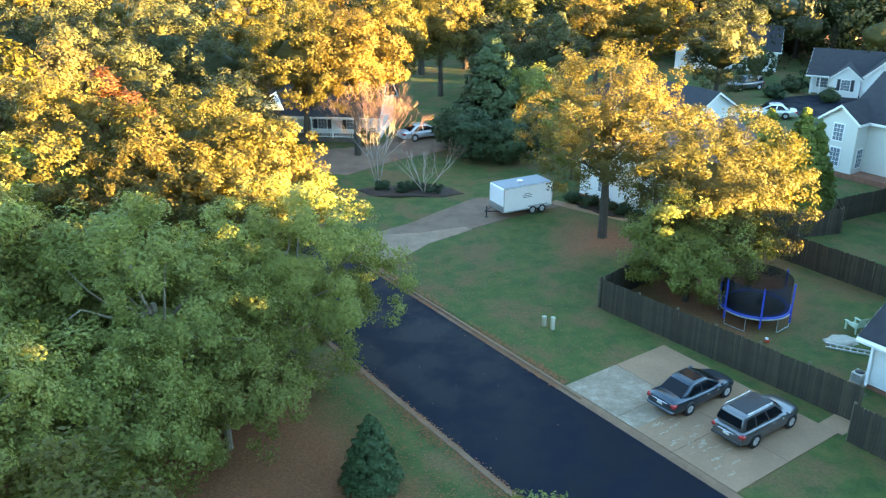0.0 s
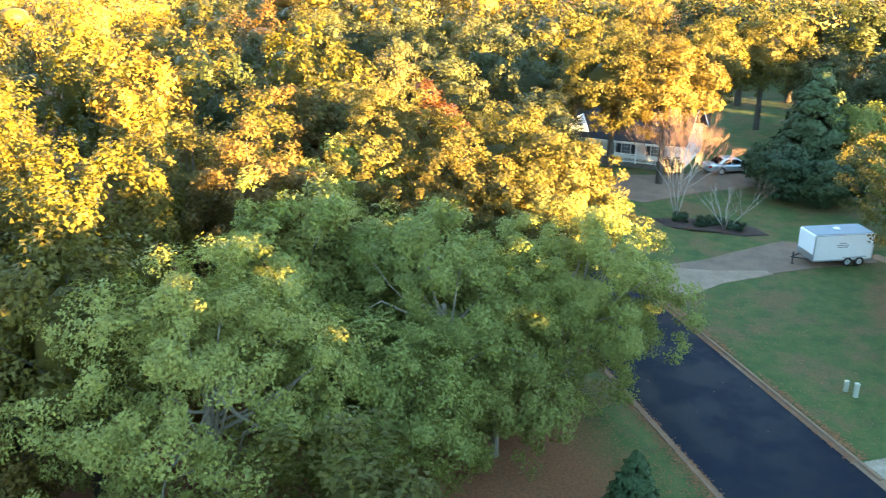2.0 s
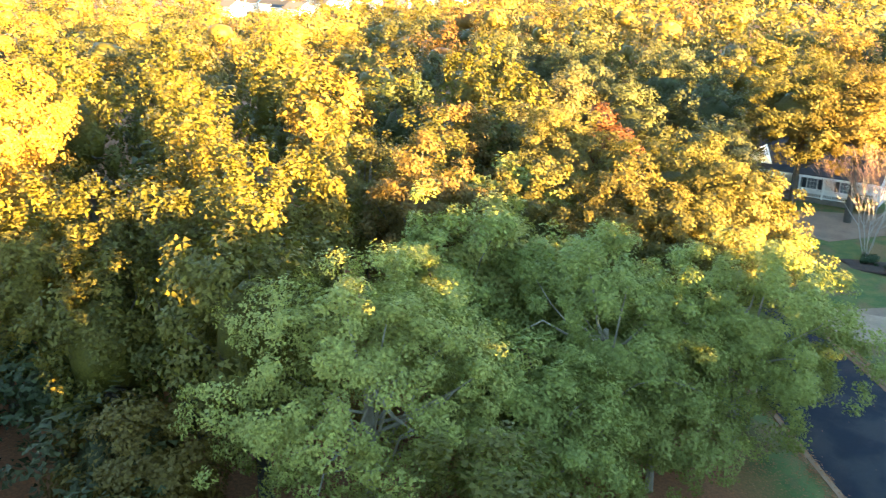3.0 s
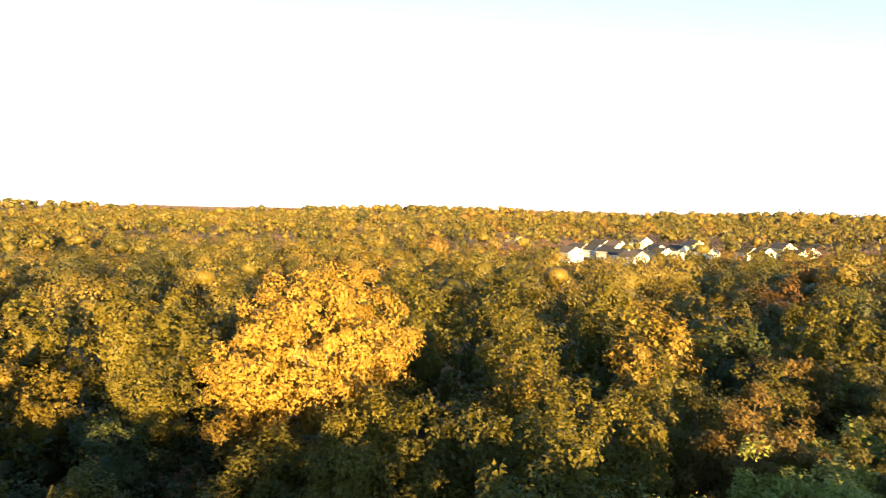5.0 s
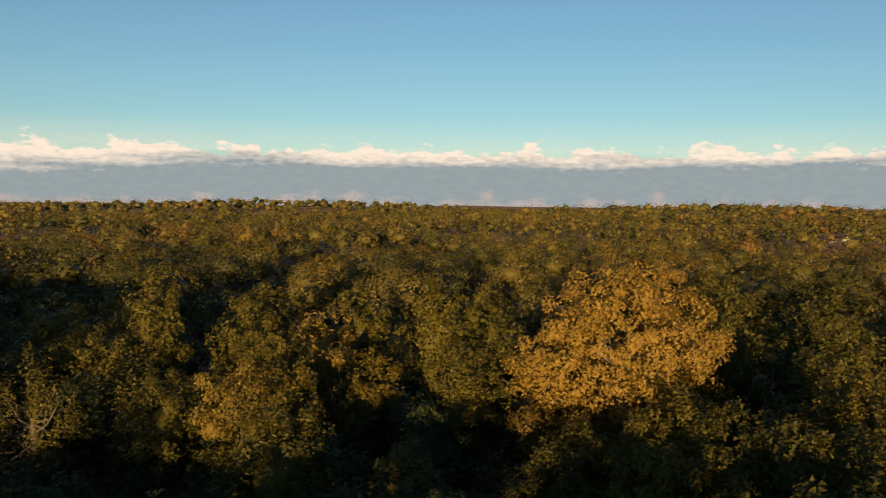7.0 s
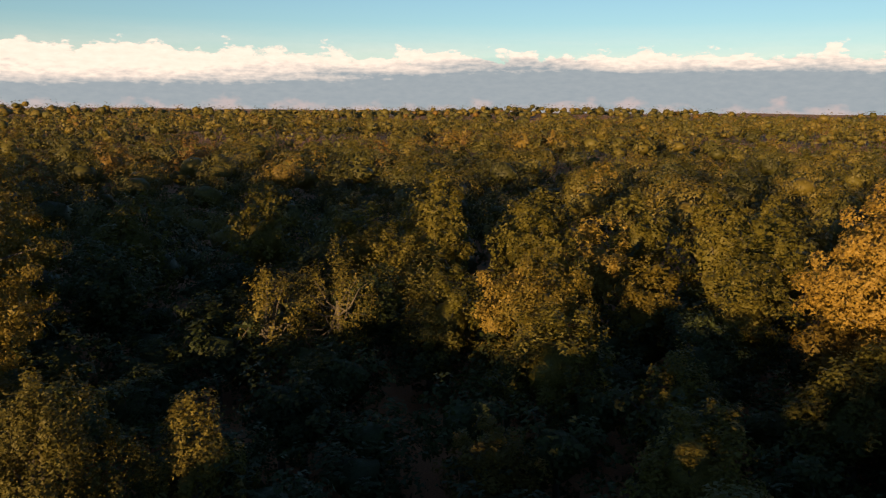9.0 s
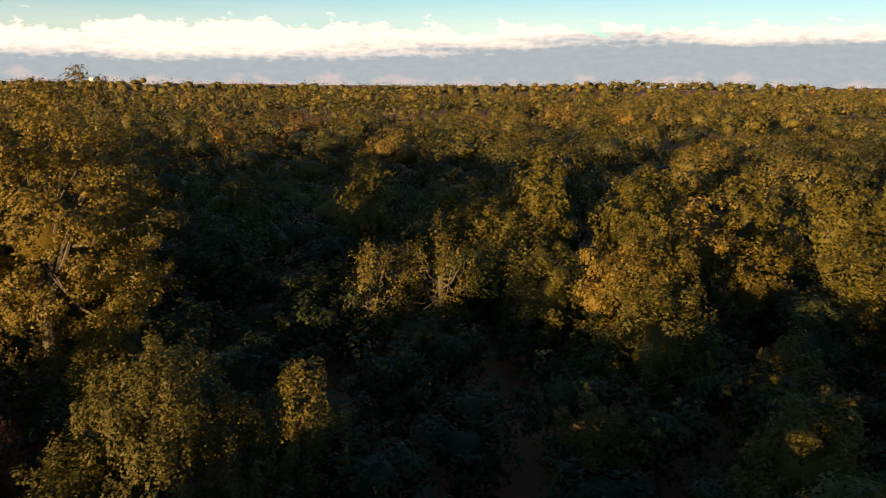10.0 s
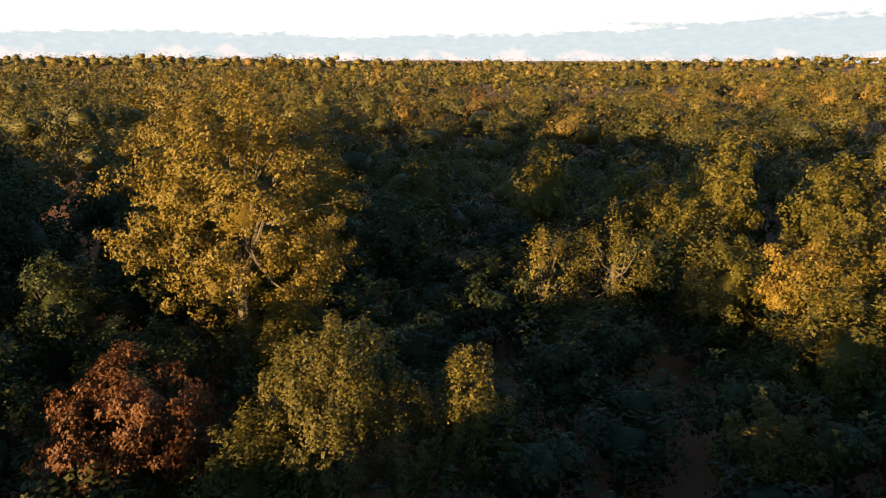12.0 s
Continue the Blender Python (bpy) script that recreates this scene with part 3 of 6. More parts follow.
rnd = random.Random(3)
STAIN = plain("pale_wash", (0.36, 0.265, 0.185), 0.8, var=0.2, scale=3)
for x, y, r in ((24.7, 19.6, 0.16), (25.3, 19.1, 0.14), (24.6, 18.3, 0.2), (25.2, 17.6, 0.2), (24.9, 16.6, 0.16), (25.4, 16.0, 0.12), (24.6, 15.6, 0.12), (26.1, 18.5, 0.14),
                (24.9, 17.9, 0.1), (25.5, 18.2, 0.13), (25.0, 17.2, 0.12), (25.6, 17.1, 0.1), (24.5, 16.2, 0.1), (25.9, 16.7, 0.1), (24.6, 19.0, 0.12), (25.7, 19.5, 0.1), (24.4, 17.4, 0.08)):
    bm = bmesh.new()
    splat(bm, rnd, x, y, r, 0.041)
    part("stain", bm, STAIN, pad)

drive = tagged(new("driveway"), "worn concrete drive that curves from the street", "driveway", kind="structure")
bm = bmesh.new()
poly(bm, [(-4.6, 48.9), (-2.6, 48.6), (-0.9, 51.4), (2.2, 54.2), (4.6, 56.0), (8.4, 58.4), (7.6, 60.4), (2.4, 60.6), (-0.6, 57.2), (-2.2, 55.2), (-4.6, 53.2), (-6.6, 52.4)], -0.05, 0.03)
part("drive_surface", bm, GRAVEL, drive)
bm = bmesh.new()
poly(bm, [(-4.6, 48.7), (-2.7, 48.5), (-1.0, 51.2), (1.9, 53.7), (1.5, 54.3), (-1.6, 53.2), (-3.4, 52.9), (-4.8, 52.9), (-6.4, 52.0)], 0.0, 0.036)
part("apron", bm, PALE_DRIVE, drive, "pale concrete apron")
walkway = tagged(new("pavement"), "narrow concrete walk along the house front", "path", kind="structure")
bm = bmesh.new()
poly(bm, [(7.8, 59.2), (8.4, 60.0), (14.6, 55.0), (14.0, 54.2)], -0.05, 0.03)
part("walk_slab", bm, CONCRETE, walkway)
far_drive = tagged(new("driveway"), "dusty drive before the white house", "driveway", kind="structure")
bm = bmesh.new()
poly(bm, [(-12, 68), (-8, 66.5), (-4, 71), (2.5, 76), (3, 82), (-3, 82), (-6, 76), (-12, 74)], -0.05, 0.03)
part("drive_surface", bm, GRAVEL, far_drive)
cul = tagged(new("road"), "dark asphalt turning circle between houses", "road", kind="structure")
bm = bmesh.new()
poly(bm, [(45.5 + 10.0 * math.cos(a * math.tau / 40) * (1.25 if math.cos(a * math.tau / 40) > 0 else 1), 91.5 + 6.4 * math.sin(a * math.tau / 40)) for a in range(40)], -0.05, 0.03)
part("asphalt", bm, ASPHALT, cul)


# ---- fences ----
FENCE_BOARD = None


def fence(pts, label, height=1.8):
    """A close-boarded fence along the line pts: posts, rails and single boards."""
    global FENCE_BOARD
    root = tagged(new("fence"), label, "fence", "wooden fences")
    rng = random.Random(int(pts[0][0] * 10))
    if FENCE_BOARD is None:
        FENCE_BOARD = []
        for i in range(3):
            bm = bmesh.new()
            w = 0.138
            vs = [(-w / 2, 0), (w / 2, 0), (w / 2, 1.74 + 0.02 * i), (w / 2 - 0.03, 1.8), (-w / 2 + 0.03, 1.8), (-w / 2, 1.74)]
            f0 = [bm.verts.new((x, -0.009, z)) for x, z in vs]
            f1 = [bm.verts.new((x, 0.009, z)) for x, z in vs]
            bm.faces.new(f0)
            bm.faces.new(f1[::-1])
            for k in range(6):
                bm.faces.new((f0[k], f1[k], f1[(k + 1) % 6], f0[(k + 1) % 6]))
            bmesh.ops.recalc_face_normals(bm, faces=bm.faces)
            me = bpy.data.meshes.new("board")
            bm.to_mesh(me)
            bm.free()
            me.materials.append(WOOD_BOARD)
            FENCE_BOARD.append(me)
    for (x0, y0), (x1, y1) in zip(pts, pts[1:]):
        L, ang = math.hypot(x1 - x0, y1 - y0), math.degrees(math.atan2(y1 - y0, x1 - x0))
        base = pose(x0, y0, 0, 0, 0, ang)
        for z in (0.35, 1.45):
            ob = part("rail", boxm(0, L, 0.012, 0.05, z, z + 0.09), WOOD_OLD, root)
            ob.matrix_local = base
        for k in range(int(L / 2.4) + 1):
            ob = part("post", boxm(k * 2.4 - 0.05, k * 2.4 + 0.05, 0.05, 0.15, -0.3, 1.85 + rng.uniform(-0.02, 0.06), 0.006), WOOD_POST, root)
            ob.matrix_local = base
        for k in range(int(L / 0.146)):
            ob = part_mesh("board", rng.choice(FENCE_BOARD), root)
            ob.matrix_local = base @ pose(0.07 + k * 0.146, rng.uniform(-0.004, 0.004), rng.uniform(-0.03, 0.03), 0, rng.uniform(-0.7, 0.7), 0) @ Matrix.Diagonal((1, 1, height / 1.8, 1))


def board_mat():
    m, nt, b = mat("fence_boards")
    oi = nt.nodes.new("ShaderNodeObjectInfo")
    c = ramp(nt, oi.outputs["Random"], [(0, (0.020, 0.015, 0.009)), (0.5, (0.036, 0.027, 0.017)), (1, (0.066, 0.050, 0.033))])
    g = noise_fac(nt, 6, 4, 0.6, None, (8, 8, 0.6))
    link(nt, mixc(nt, 0.4, c, ramp(nt, g, [(0.3, (0.02, 0.017, 0.013)), (0.7, (0.10, 0.085, 0.06))])), b.inputs["Base Color"])
    b.inputs["Roughness"].default_value = 0.95
    bump(nt, b, g, 0.4)
    return m


WOOD_BOARD = board_mat()
WOOD_POST = plain("post_wood", (0.14, 0.115, 0.08), 0.9, var=0.25, scale=3, bumps=0.4)


def wp(u, s):
    p = N2 * u + D2 * s
    return (p.x, p.y)


# ---- houses ----
def window(parent, x, z, w, h, y=0.0, shutters=False, grid=True):
    """A sash window on a wall that faces -y at y."""
    fr = part("window", boxm(x - w / 2 - 0.08, x + w / 2 + 0.08, y - 0.05, y + 0.02, z - 0.08, z + h + 0.08, 0.01), TRIM, parent)
    for zz in (z, z + h / 2):
        part("pane", boxm(x - w / 2, x + w / 2, y - 0.062, y - 0.052, zz + 0.02, zz + h / 2 - 0.02), PANE, fr)
    if grid:
        bm = bmesh.new()
        for k in (1, 2):
            box(bm, x - w / 2 + w * k / 3 - 0.012, x - w / 2 + w * k / 3 + 0.012, y - 0.07, y - 0.058, z, z + h)
        for k in (1, 3):
            box(bm, x - w / 2, x + w / 2, y - 0.071, y - 0.059, z + h * k / 4 - 0.012, z + h * k / 4 + 0.012)
        part("glazing_bars", bm, TRIM, fr)
    if shutters:
        for sx in (-1, 1):
            part("shutter", boxm(x + sx * (w / 2 + 0.28) - 0.18, x + sx * (w / 2 + 0.28) + 0.18, y - 0.06, y - 0.005, z - 0.05, z + h + 0.05, 0.01), SHUTTER, parent)
    return fr


def gable_roof(parent, x0, x1, y0, y1, ze, zp, along="x", over=0.4, material=None, thick=0.16):
    """Two sloping slabs over the rectangle, ridge along x or y, and white boards along the edges."""
    material = material or SHINGLE

    def slab(name, p, th, mt, lift=0.0):
        b = bmesh.new()
        lo = [b.verts.new((x, y, z + lift)) for x, y, z in p]
        hi = [b.verts.new((x, y, z + lift + th)) for x, y, z in p]
        b.faces.new(hi)
        b.faces.new(lo[::-1])
        for i in range(4):
            b.faces.new((lo[i], lo[(i + 1) % 4], hi[(i + 1) % 4], hi[i]))
        bmesh.ops.recalc_face_normals(b, faces=b.faces)
        part(name, b, mt, parent)

    if along == "x":
        ym, k = (y0 + y1) / 2, (zp - ze) / ((y1 - y0) / 2)
        X0, X1 = x0 - over, x1 + over
        slab("roof_slope", [(X0, y0 - over, ze - k * over), (X1, y0 - over, ze - k * over), (X1, ym, zp), (X0, ym, zp)], thick, material)
        slab("roof_slope", [(X0, ym, zp), (X1, ym, zp), (X1, y1 + over, ze - k * over), (X0, y1 + over, ze - k * over)], thick, material)
        for X in (X0 - 0.03, X1 - 0.005):
            for a, b in ((y0 - over, ym), (y1 + over, ym)):
                slab("barge_board", [(X, a, ze - k * over), (X + 0.035, a, ze - k * over), (X + 0.035, b, zp), (X, b, zp)], 0.2, TRIM, -0.1)
        for Y in (y0 - over - 0.03, y1 + over - 0.005):
            part("fascia", boxm(X0, X1, Y, Y + 0.035, ze - k * over - 0.09, ze - k * over + 0.11), TRIM, parent)
    else:
        xm, k = (x0 + x1) / 2, (zp - ze) / ((x1 - x0) / 2)
        Y0, Y1 = y0 - over, y1 + over
        slab("roof_slope", [(x0 - over, Y0, ze - k * over), (xm, Y0, zp), (xm, Y1, zp), (x0 - over, Y1, ze - k * over)], thick, material)
        slab("roof_slope", [(xm, Y0, zp), (x1 + over, Y0, ze - k * over), (x1 + over, Y1, ze - k * over), (xm, Y1, zp)], thick, material)
        for Y in (Y0 - 0.03, Y1 - 0.005):
            for a, b in ((x0 - over, xm), (x1 + over, xm)):
                slab("barge_board", [(a, Y, ze - k * over), (a, Y + 0.035, ze - k * over), (b, Y + 0.035, zp), (b, Y, zp)], 0.2, TRIM, -0.1)
        for X in (x0 - over - 0.03, x1 + over - 0.005):
            part("fascia", boxm(X, X + 0.035, Y0, Y1, ze - k * over - 0.09, ze - k * over + 0.11), TRIM, parent)


def gable_block(parent, x0, x1, y0, y1, z0, ze, zp, along, material):
    """Walls with the gable ends filled up to the roof."""
    bm = bmesh.new()
    if along == "x":
        ym = (y0 + y1) / 2
        prof = [(y0, z0), (y1, z0), (y1, ze), (ym, zp), (y0, ze)]
        a = [bm.verts.new((x0, y, z)) for y, z in prof]
        b = [bm.verts.new((x1, y, z)) for y, z in prof]
    else:
        xm = (x0 + x1) / 2
        prof = [(x0, z0), (x1, z0), (x1, ze), (xm, zp), (x0, ze)]
        a = [bm.verts.new((x, y0, z)) for x, z in prof]
        b = [bm.verts.new((x, y1, z)) for x, z in prof]
    bm.faces.new(a)
    bm.faces.new(b[::-1])
    for i in range(5):
        bm.faces.new((a[i], b[i], b[(i + 1) % 5], a[(i + 1) % 5]))
    bmesh.ops.recalc_face_normals(bm, faces=bm.faces)
    return part("wall", bm, material, parent)


def house(name, m, label):
    root = tagged(new(name), label, "house", "houses")
    root.matrix_world = m
    return root


# near house at the yard: local x runs back along the street, its long wall faces the fence
h = house("house", W(34.9, 16.2, 0, -90), "white-sided house corner with dark shingled roof and downpipe")
# local x = -s, local y = u
part("wall", boxm(0.02, 12, 0.02, 9, 0, 2.75), SIDING, h)
for k in range(18):
    part("siding_board", boxm(0, 12.02, -0.012 + 0.0, 0.02, 0.25 + k * 0.14, 0.25 + k * 0.14 + 0.134, 0.004), SIDING, h)
part("corner_board", boxm(-0.03, 0.1, -0.03, 0.1, 0.2, 2.75, 0.005), TRIM, h)
part("foundation", boxm(-0.02, 12, -0.02, 9, -0.1, 0.22), BRICK, h)
gable_roof(h, 0, 12, 0, 9, 2.75, 5.4, "x", 0.5)
bm = bmesh.new()
tube(bm, [(0.12, -0.46, 2.5), (0.12, -0.40, 2.35), (0.12, -0.08, 2.15), (0.12, -0.08, 0.3), (0.12, -0.3, 0.15)], 0.055, 6)
part("downpipe", bm, TRIM, h)
part("gutter", boxm(-0.5, 12.5, -0.63, -0.52, 2.36, 2.48, 0.01), TRIM, h)

# house behind the trailer, gable to the street
h = house("house", W(43.6, 39.4, 0, -90), "white house with grey roof behind a golden oak")
gable_block(h, -4.6, 4.8, 0, 11, 0, 2.8, 5.4, "y", SIDING)
gable_roof(h, -4.6, 4.8, 0, 11, 2.8, 5.4, "y", 0.4, SHINGLE_BROWN)
window(h, 2.2, 0.9, 0.7, 1.5, shutters=True)
window(h, -2.2, 0.9, 0.9, 1.5)
part("foundation", boxm(-4.63, 4.83, -0.03, 11.03, -0.1, 0.25), BRICK, h)
# house further back, gable towards the camera
h = house("house", W(60.6, 48.2, 0, 0), "white gabled house with slate-grey roof")
gable_block(h, 0, 7.6, 0, 12, 0, 2.6, 4.7, "y", SIDING)
gable_roof(h, 0, 7.6, 0, 12, 2.6, 4.7, "y", 0.4, SHINGLE)
window(h, 2.5, 0.9, 0.9, 1.4)
window(h, 6, 0.9, 0.9, 1.4)
# two-storey house with a gabled bay
h = house("house", W(64.0, 37.6, 0, -90), "pale two-storey house with dark roof and gabled bay")
gable_block(h, 0.3, 3.3, 0, 6, 0, 4.7, 5.8, "y", SIDING_GREY)
gable_roof(h, 0.3, 3.3, 0, 6, 4.7, 5.8, "y", 0.3, SHINGLE)
part("wall", boxm(3.28, 18, 1.6, 10, 0, 4.7), SIDING_GREY, h)
gable_roof(h, 1.6, 18, 1.6, 11, 4.7, 7.6, "x", 0.4, SHINGLE)
part("foundation", boxm(-0.03, 18.03, -0.03, 10, -0.1, 0.45), BRICK, h)
window(h, 1.75, 2.95, 0.8, 1.35)
window(h, 1.75, 0.9, 0.8, 1.45)
w2 = window(h, 0, 0.9, 0.7, 1.5)
w2.matrix_local = pose(3.3, 0.8, 0, 0, 0, 90)
part("meter_box", boxm(5.6, 5.85, 1.45, 1.62, 1.2, 1.7, 0.02), AC_GREY, h)
part("porch_roof", boxm(-2.6, 0.2, 1.0, 5.5, 2.9, 3.05, 0.03), SHINGLE, h)
# single-storey house across the turning circle
h = house("house", pose(49.6, 96.4, 0, 0, 0, -28), "single-storey pale blue house with dark roof and shutters")
part("wall", boxm(-7, 13, 0, 8, 0, 2.3), SIDING, h)
gable_roof(h, -7, 13, -0.6, 8.4, 2.3, 4.5, "x", 0.45)
gable_block(h, -4.6, -1.6, -1.6, 4, 0, 2.3, 3.5, "y", SIDING)
gable_roof(h, -4.6, -1.6, -1.6, 4, 2.3, 3.5, "y", 0.3)
gable_block(h, -1.5, 2.9, -1.1, 4, 0, 2.3, 4.3, "y", SIDING)
gable_roof(h, -1.5, 2.9, -1.1, 4, 2.3, 4.3, "y", 0.3)
gable_block(h, 3.4, 10, -3.0, 4, 0, 2.3, 4.3, "y", SIDING)
gable_roof(h, 3.4, 10, -3.0, 4, 2.3, 4.3, "y", 0.35)
window(h, -3.1, 0.8, 0.9, 1.2, -1.6, True)
window(h, 1.1, 0.8, 1.2, 1.2, -1.1, True)
window(h, -5.7, 0.7, 1.2, 1.4, 0.0, False)
for x in (-6.8, -5.9, -4.8):
    part("porch_post", boxm(x - 0.08, x + 0.08, -0.85, -0.69, 0, 2.2, 0.01), TRIM, h)
part("porch_beam", boxm(-7, -4.7, -0.9, -0.66, 2.0, 2.2, 0.01), TRIM, h)
# white house behind a green tree
h = house("house", pose(*polar(-18.6, 121), 0, 0, 0, -20), "white house mostly hidden behind a broad tree")
gable_block(h, -7, -2.5, -1.5, 8, 0, 2.8, 4.9, "y", SIDING)
gable_roof(h, -7, -2.5, -1.5, 8, 2.8, 4.9, "y", 0.35)
gable_block(h, -2.5, 6, 0, 8, 0, 2.8, 5.4, "x", SIDING)
gable_roof(h, -2.5, 6, 0, 8, 2.8, 5.4, "x", 0.4)
window(h, -4.8, 0.9, 1.1, 1.4, -1.5)
window(h, 4.5, 0.9, 1.0, 1.4)
# white house with a porch beyond the bare trees
h = house("house", pose(-12.2, 79.3, 0, 0, 0, -6), "white house with dark roof and railed front porch")
part("wall", boxm(-9, 6.2, 0, 8, 0, 2.6), SIDING, h)
gable_roof(h, -9, 6.2, -1.9, 8, 2.6, 5.6, "x", 0.4)
gable_block(h, -5.6, -2.2, -1.7, 3, 0, 2.5, 4.2, "y", SIDING)
window(h, -3.9, 0.7, 1.3, 1.5, -1.7, True)
window(h, 0.6, 0.7, 0.8, 1.5, 0.0, True)
window(h, 3.4, 0.7, 0.8, 1.5, 0.0, True)
part("porch_floor", boxm(-2.2, 6.2, -1.9, 0, 0, 0.35, 0.01), WOOD_OLD, h)
part("door", boxm(-1.2, -0.3, -0.06, 0.01, 0.35, 2.3, 0.01), SHUTTER, h)
for x in (-2.1, 0.0, 2.0, 4.1, 6.1):
    part("porch_post", boxm(x - 0.07, x + 0.07, -1.85, -1.71, 0.35, 2.6, 0.01), TRIM, h)
bm = bmesh.new()
box(bm, 0, 6.1, -1.82, -1.76, 1.15, 1.23)
box(bm, 0, 6.1, -1.82, -1.76, 0.45, 0.52)
part("rail", bm, TRIM, h)
for k in range(40):
    part("baluster", boxm(0.08 + k * 0.15, 0.12 + k * 0.15, -1.81, -1.77, 0.5, 1.16), TRIM, h)

# ---- far housing estate seen over the woods ----
VILLAGE = ((46.4, 2.9, 1), (45.5, 2.95, 0), (44.4, 3.05, 0), (43.6, 3.3, 0), (42.8, 3.45, 1), (42.4, 2.55, 2), (41.4, 2.85, 0), (40.0, 2.85, 1), (39.0, 2.75, 2),
           (38.2, 2.9, 0), (47.0, 3.2, 1), (44.0, 2.6, 1), (41.0, 3.1, 0), (35.6, 2.85, 1), (34.8, 2.9, 0), (33.6, 2.8, 2), (32.8, 2.95, 0), (32.2, 2.75, 0), (50.7, 2.3, 1), (45.0, 2.55, 0))
VPLACES = []
rng = np.random.default_rng(17)
for az, dn, kind in VILLAGE:
    az -= 0.9
    r = (20.4 + 4.2) / math.tan(radians(dn))
    x, y = polar(az, r)
    VPLACES.append((x, y, 15))
    z = -4.2
    h = house("house", pose(x, y, z, 0, 0, az + float(rng.uniform(28, 42))), "distant house with pale walls and dark roof")
    tall = 5.4 if kind == 2 else 3.0
    wm = (SIDING_GREY, SIDING_GREY, SIDING_YELLOW)[kind]
    gable_block(h, -4.3, 4.3, -6, 7, -2, tall, tall + 2.8, "y", wm)
    gable_roof(h, -4.3, 4.3, -6, 7, tall, tall + 2.8, "y", 0.5, (SHINGLE, SHINGLE_BROWN)[int(rng.integers(0, 2))])
    window(h, -2.3, 1.0, 1.3, 1.4, -6, grid=False)
    window(h, 2.3, 1.0, 1.3, 1.4, -6, grid=False)
    if kind == 2:
        window(h, 0, 3.6, 1.3, 1.4, -6, grid=False)


# ---- single trees near the street and at the edge of the woods ----
KEEP = []                              # places that the general woods leave free: x, y, radius


def at(az, r, *a, keep=0.8, **k):
    x, y = polar(az, r)
    ob = tree(x, y, *a, **k)
    KEEP.append((x, y, a[1] * keep))
    return ob


# broadleaf trees beside the street
at(38.8, 25, 11.9, 6.6, LEAF_STREET, 11, heart=0.0, clumps=600, per=62, size=0.108, base=2.2, crad=0.6, upright=0.25, limb=26, bark=BARK_PALE,
   label="broad green tree with pale forked trunk beside the street")
at(21, 30.5, 10.8, 5.6, LEAF_STREET, 12, heart=0.25, clumps=520, per=66, size=0.11, base=0.2, crad=0.62, bark=BARK_PALE, limb=22, label="dense green broadleaf tree at the wood's edge")
at(11.5, 35, 10.2, 6.2, LEAF_STREET, 13, heart=0.25, clumps=560, per=66, size=0.112, base=0.2, crad=0.62, bark=BARK_PALE, limb=24, label="wide grey-green tree hanging over the street verge")
at(26.5, 25.0, 8.6, 4.4, LEAF_STREET, 35, heart=0.25, clumps=400, per=62, size=0.108, base=0.6, crad=0.6, bark=BARK_PALE, limb=16, label="low dense green tree at the wood's edge")
at(17.0, 30.0, 6.0, 3.7, LEAF_STREET, 50, heart=0.25, clumps=260, per=60, size=0.11, base=0.1, crad=0.6, bark=BARK_PALE, limb=10, label="low green tree spreading over the verge")
at(24.3, 35.5, 10.0, 4.6, LEAF_STREET, 41, clumps=200, per=70, size=0.16, base=0.8, crad=0.8, limb=12, label="pale green tree between street and woods")
at(29.5, 37, 10.4, 4.4, LEAF_STREET, 42, clumps=190, per=70, size=0.16, base=0.8, crad=0.8, limb=12, label="pale green tree between street and woods")
for az, r, h, rad, sd in ((42.3, 37.5, 12.6, 3.2, 43), (46.4, 35, 13.2, 3.4, 44), (51, 34, 13.0, 3.5, 45), (56, 36, 12.4, 3.3, 46), (60.3, 38, 11.6, 3.0, 47), (48.6, 42, 13.4, 3.5, 48)):
    at(az, r, h, rad, LEAF_OLIVE, sd, clumps=150, per=50, size=0.18, base=1.5, crad=0.62, flat=1.4, limb=10, upright=0.15, label="yellow-green woodland tree with sunlit upper crown")
at(55, 27, 6.6, 3.6, LEAF_OLIVE, 36, clumps=120, per=70, size=0.16, base=0.8, limb=10, label="low shaded tree in the near woods")
at(33, 33.5, 12.0, 3.8, LEAF_STREET, 49, clumps=190, per=70, size=0.15, base=0.8, crad=0.75, limb=12, label="pale green tree between street and woods")
at(34.5, 39.5, 12.6, 4.2, LEAF_YELLOW, 14, crad=0.62, clumps=300, per=48, size=0.15, upright=0.2, label="olive-green tree with a pointed sunlit top")
at(38.6, 43, 12.6, 3.6, LEAF_YELLOW, 15, crad=0.62, clumps=220, per=48, size=0.15, upright=0.35, label="slim yellow-green tree with a pointed crown")
at(12.6, 46, 11.0, 4.2, LEAF_YELLOW, 16, crad=0.62, clumps=360, per=48, size=0.15, label="yellowing maple catching the evening sun")
at(17.5, 49, 11.7, 5.0, LEAF_YELLOW, 17, crad=0.62, clumps=380, per=48, size=0.15, label="yellowing maple catching the evening sun")
at(24.5, 54, 11.9, 5.2, LEAF_YELLOW, 18, crad=0.62, clumps=380, per=48, size=0.15, label="broad yellow tree among darker neighbours")
at(15.4, 41.5, 10.0, 4.0, LEAF_YELLOW, 37, crad=0.62, clumps=300, per=48, size=0.15, base=1.0, label="yellow-green tree between taller crowns")
at(20.2, 43.5, 10.6, 4.4, LEAF_YELLOW, 38, crad=0.62, clumps=320, per=48, size=0.15, base=1.0, label="yellow-green tree between taller crowns")
at(26.3, 45, 10.8, 4.2, LEAF_YELLOW, 39, crad=0.62, clumps=300, per=48, size=0.15, base=1.0, label="golden-green tree between taller crowns")
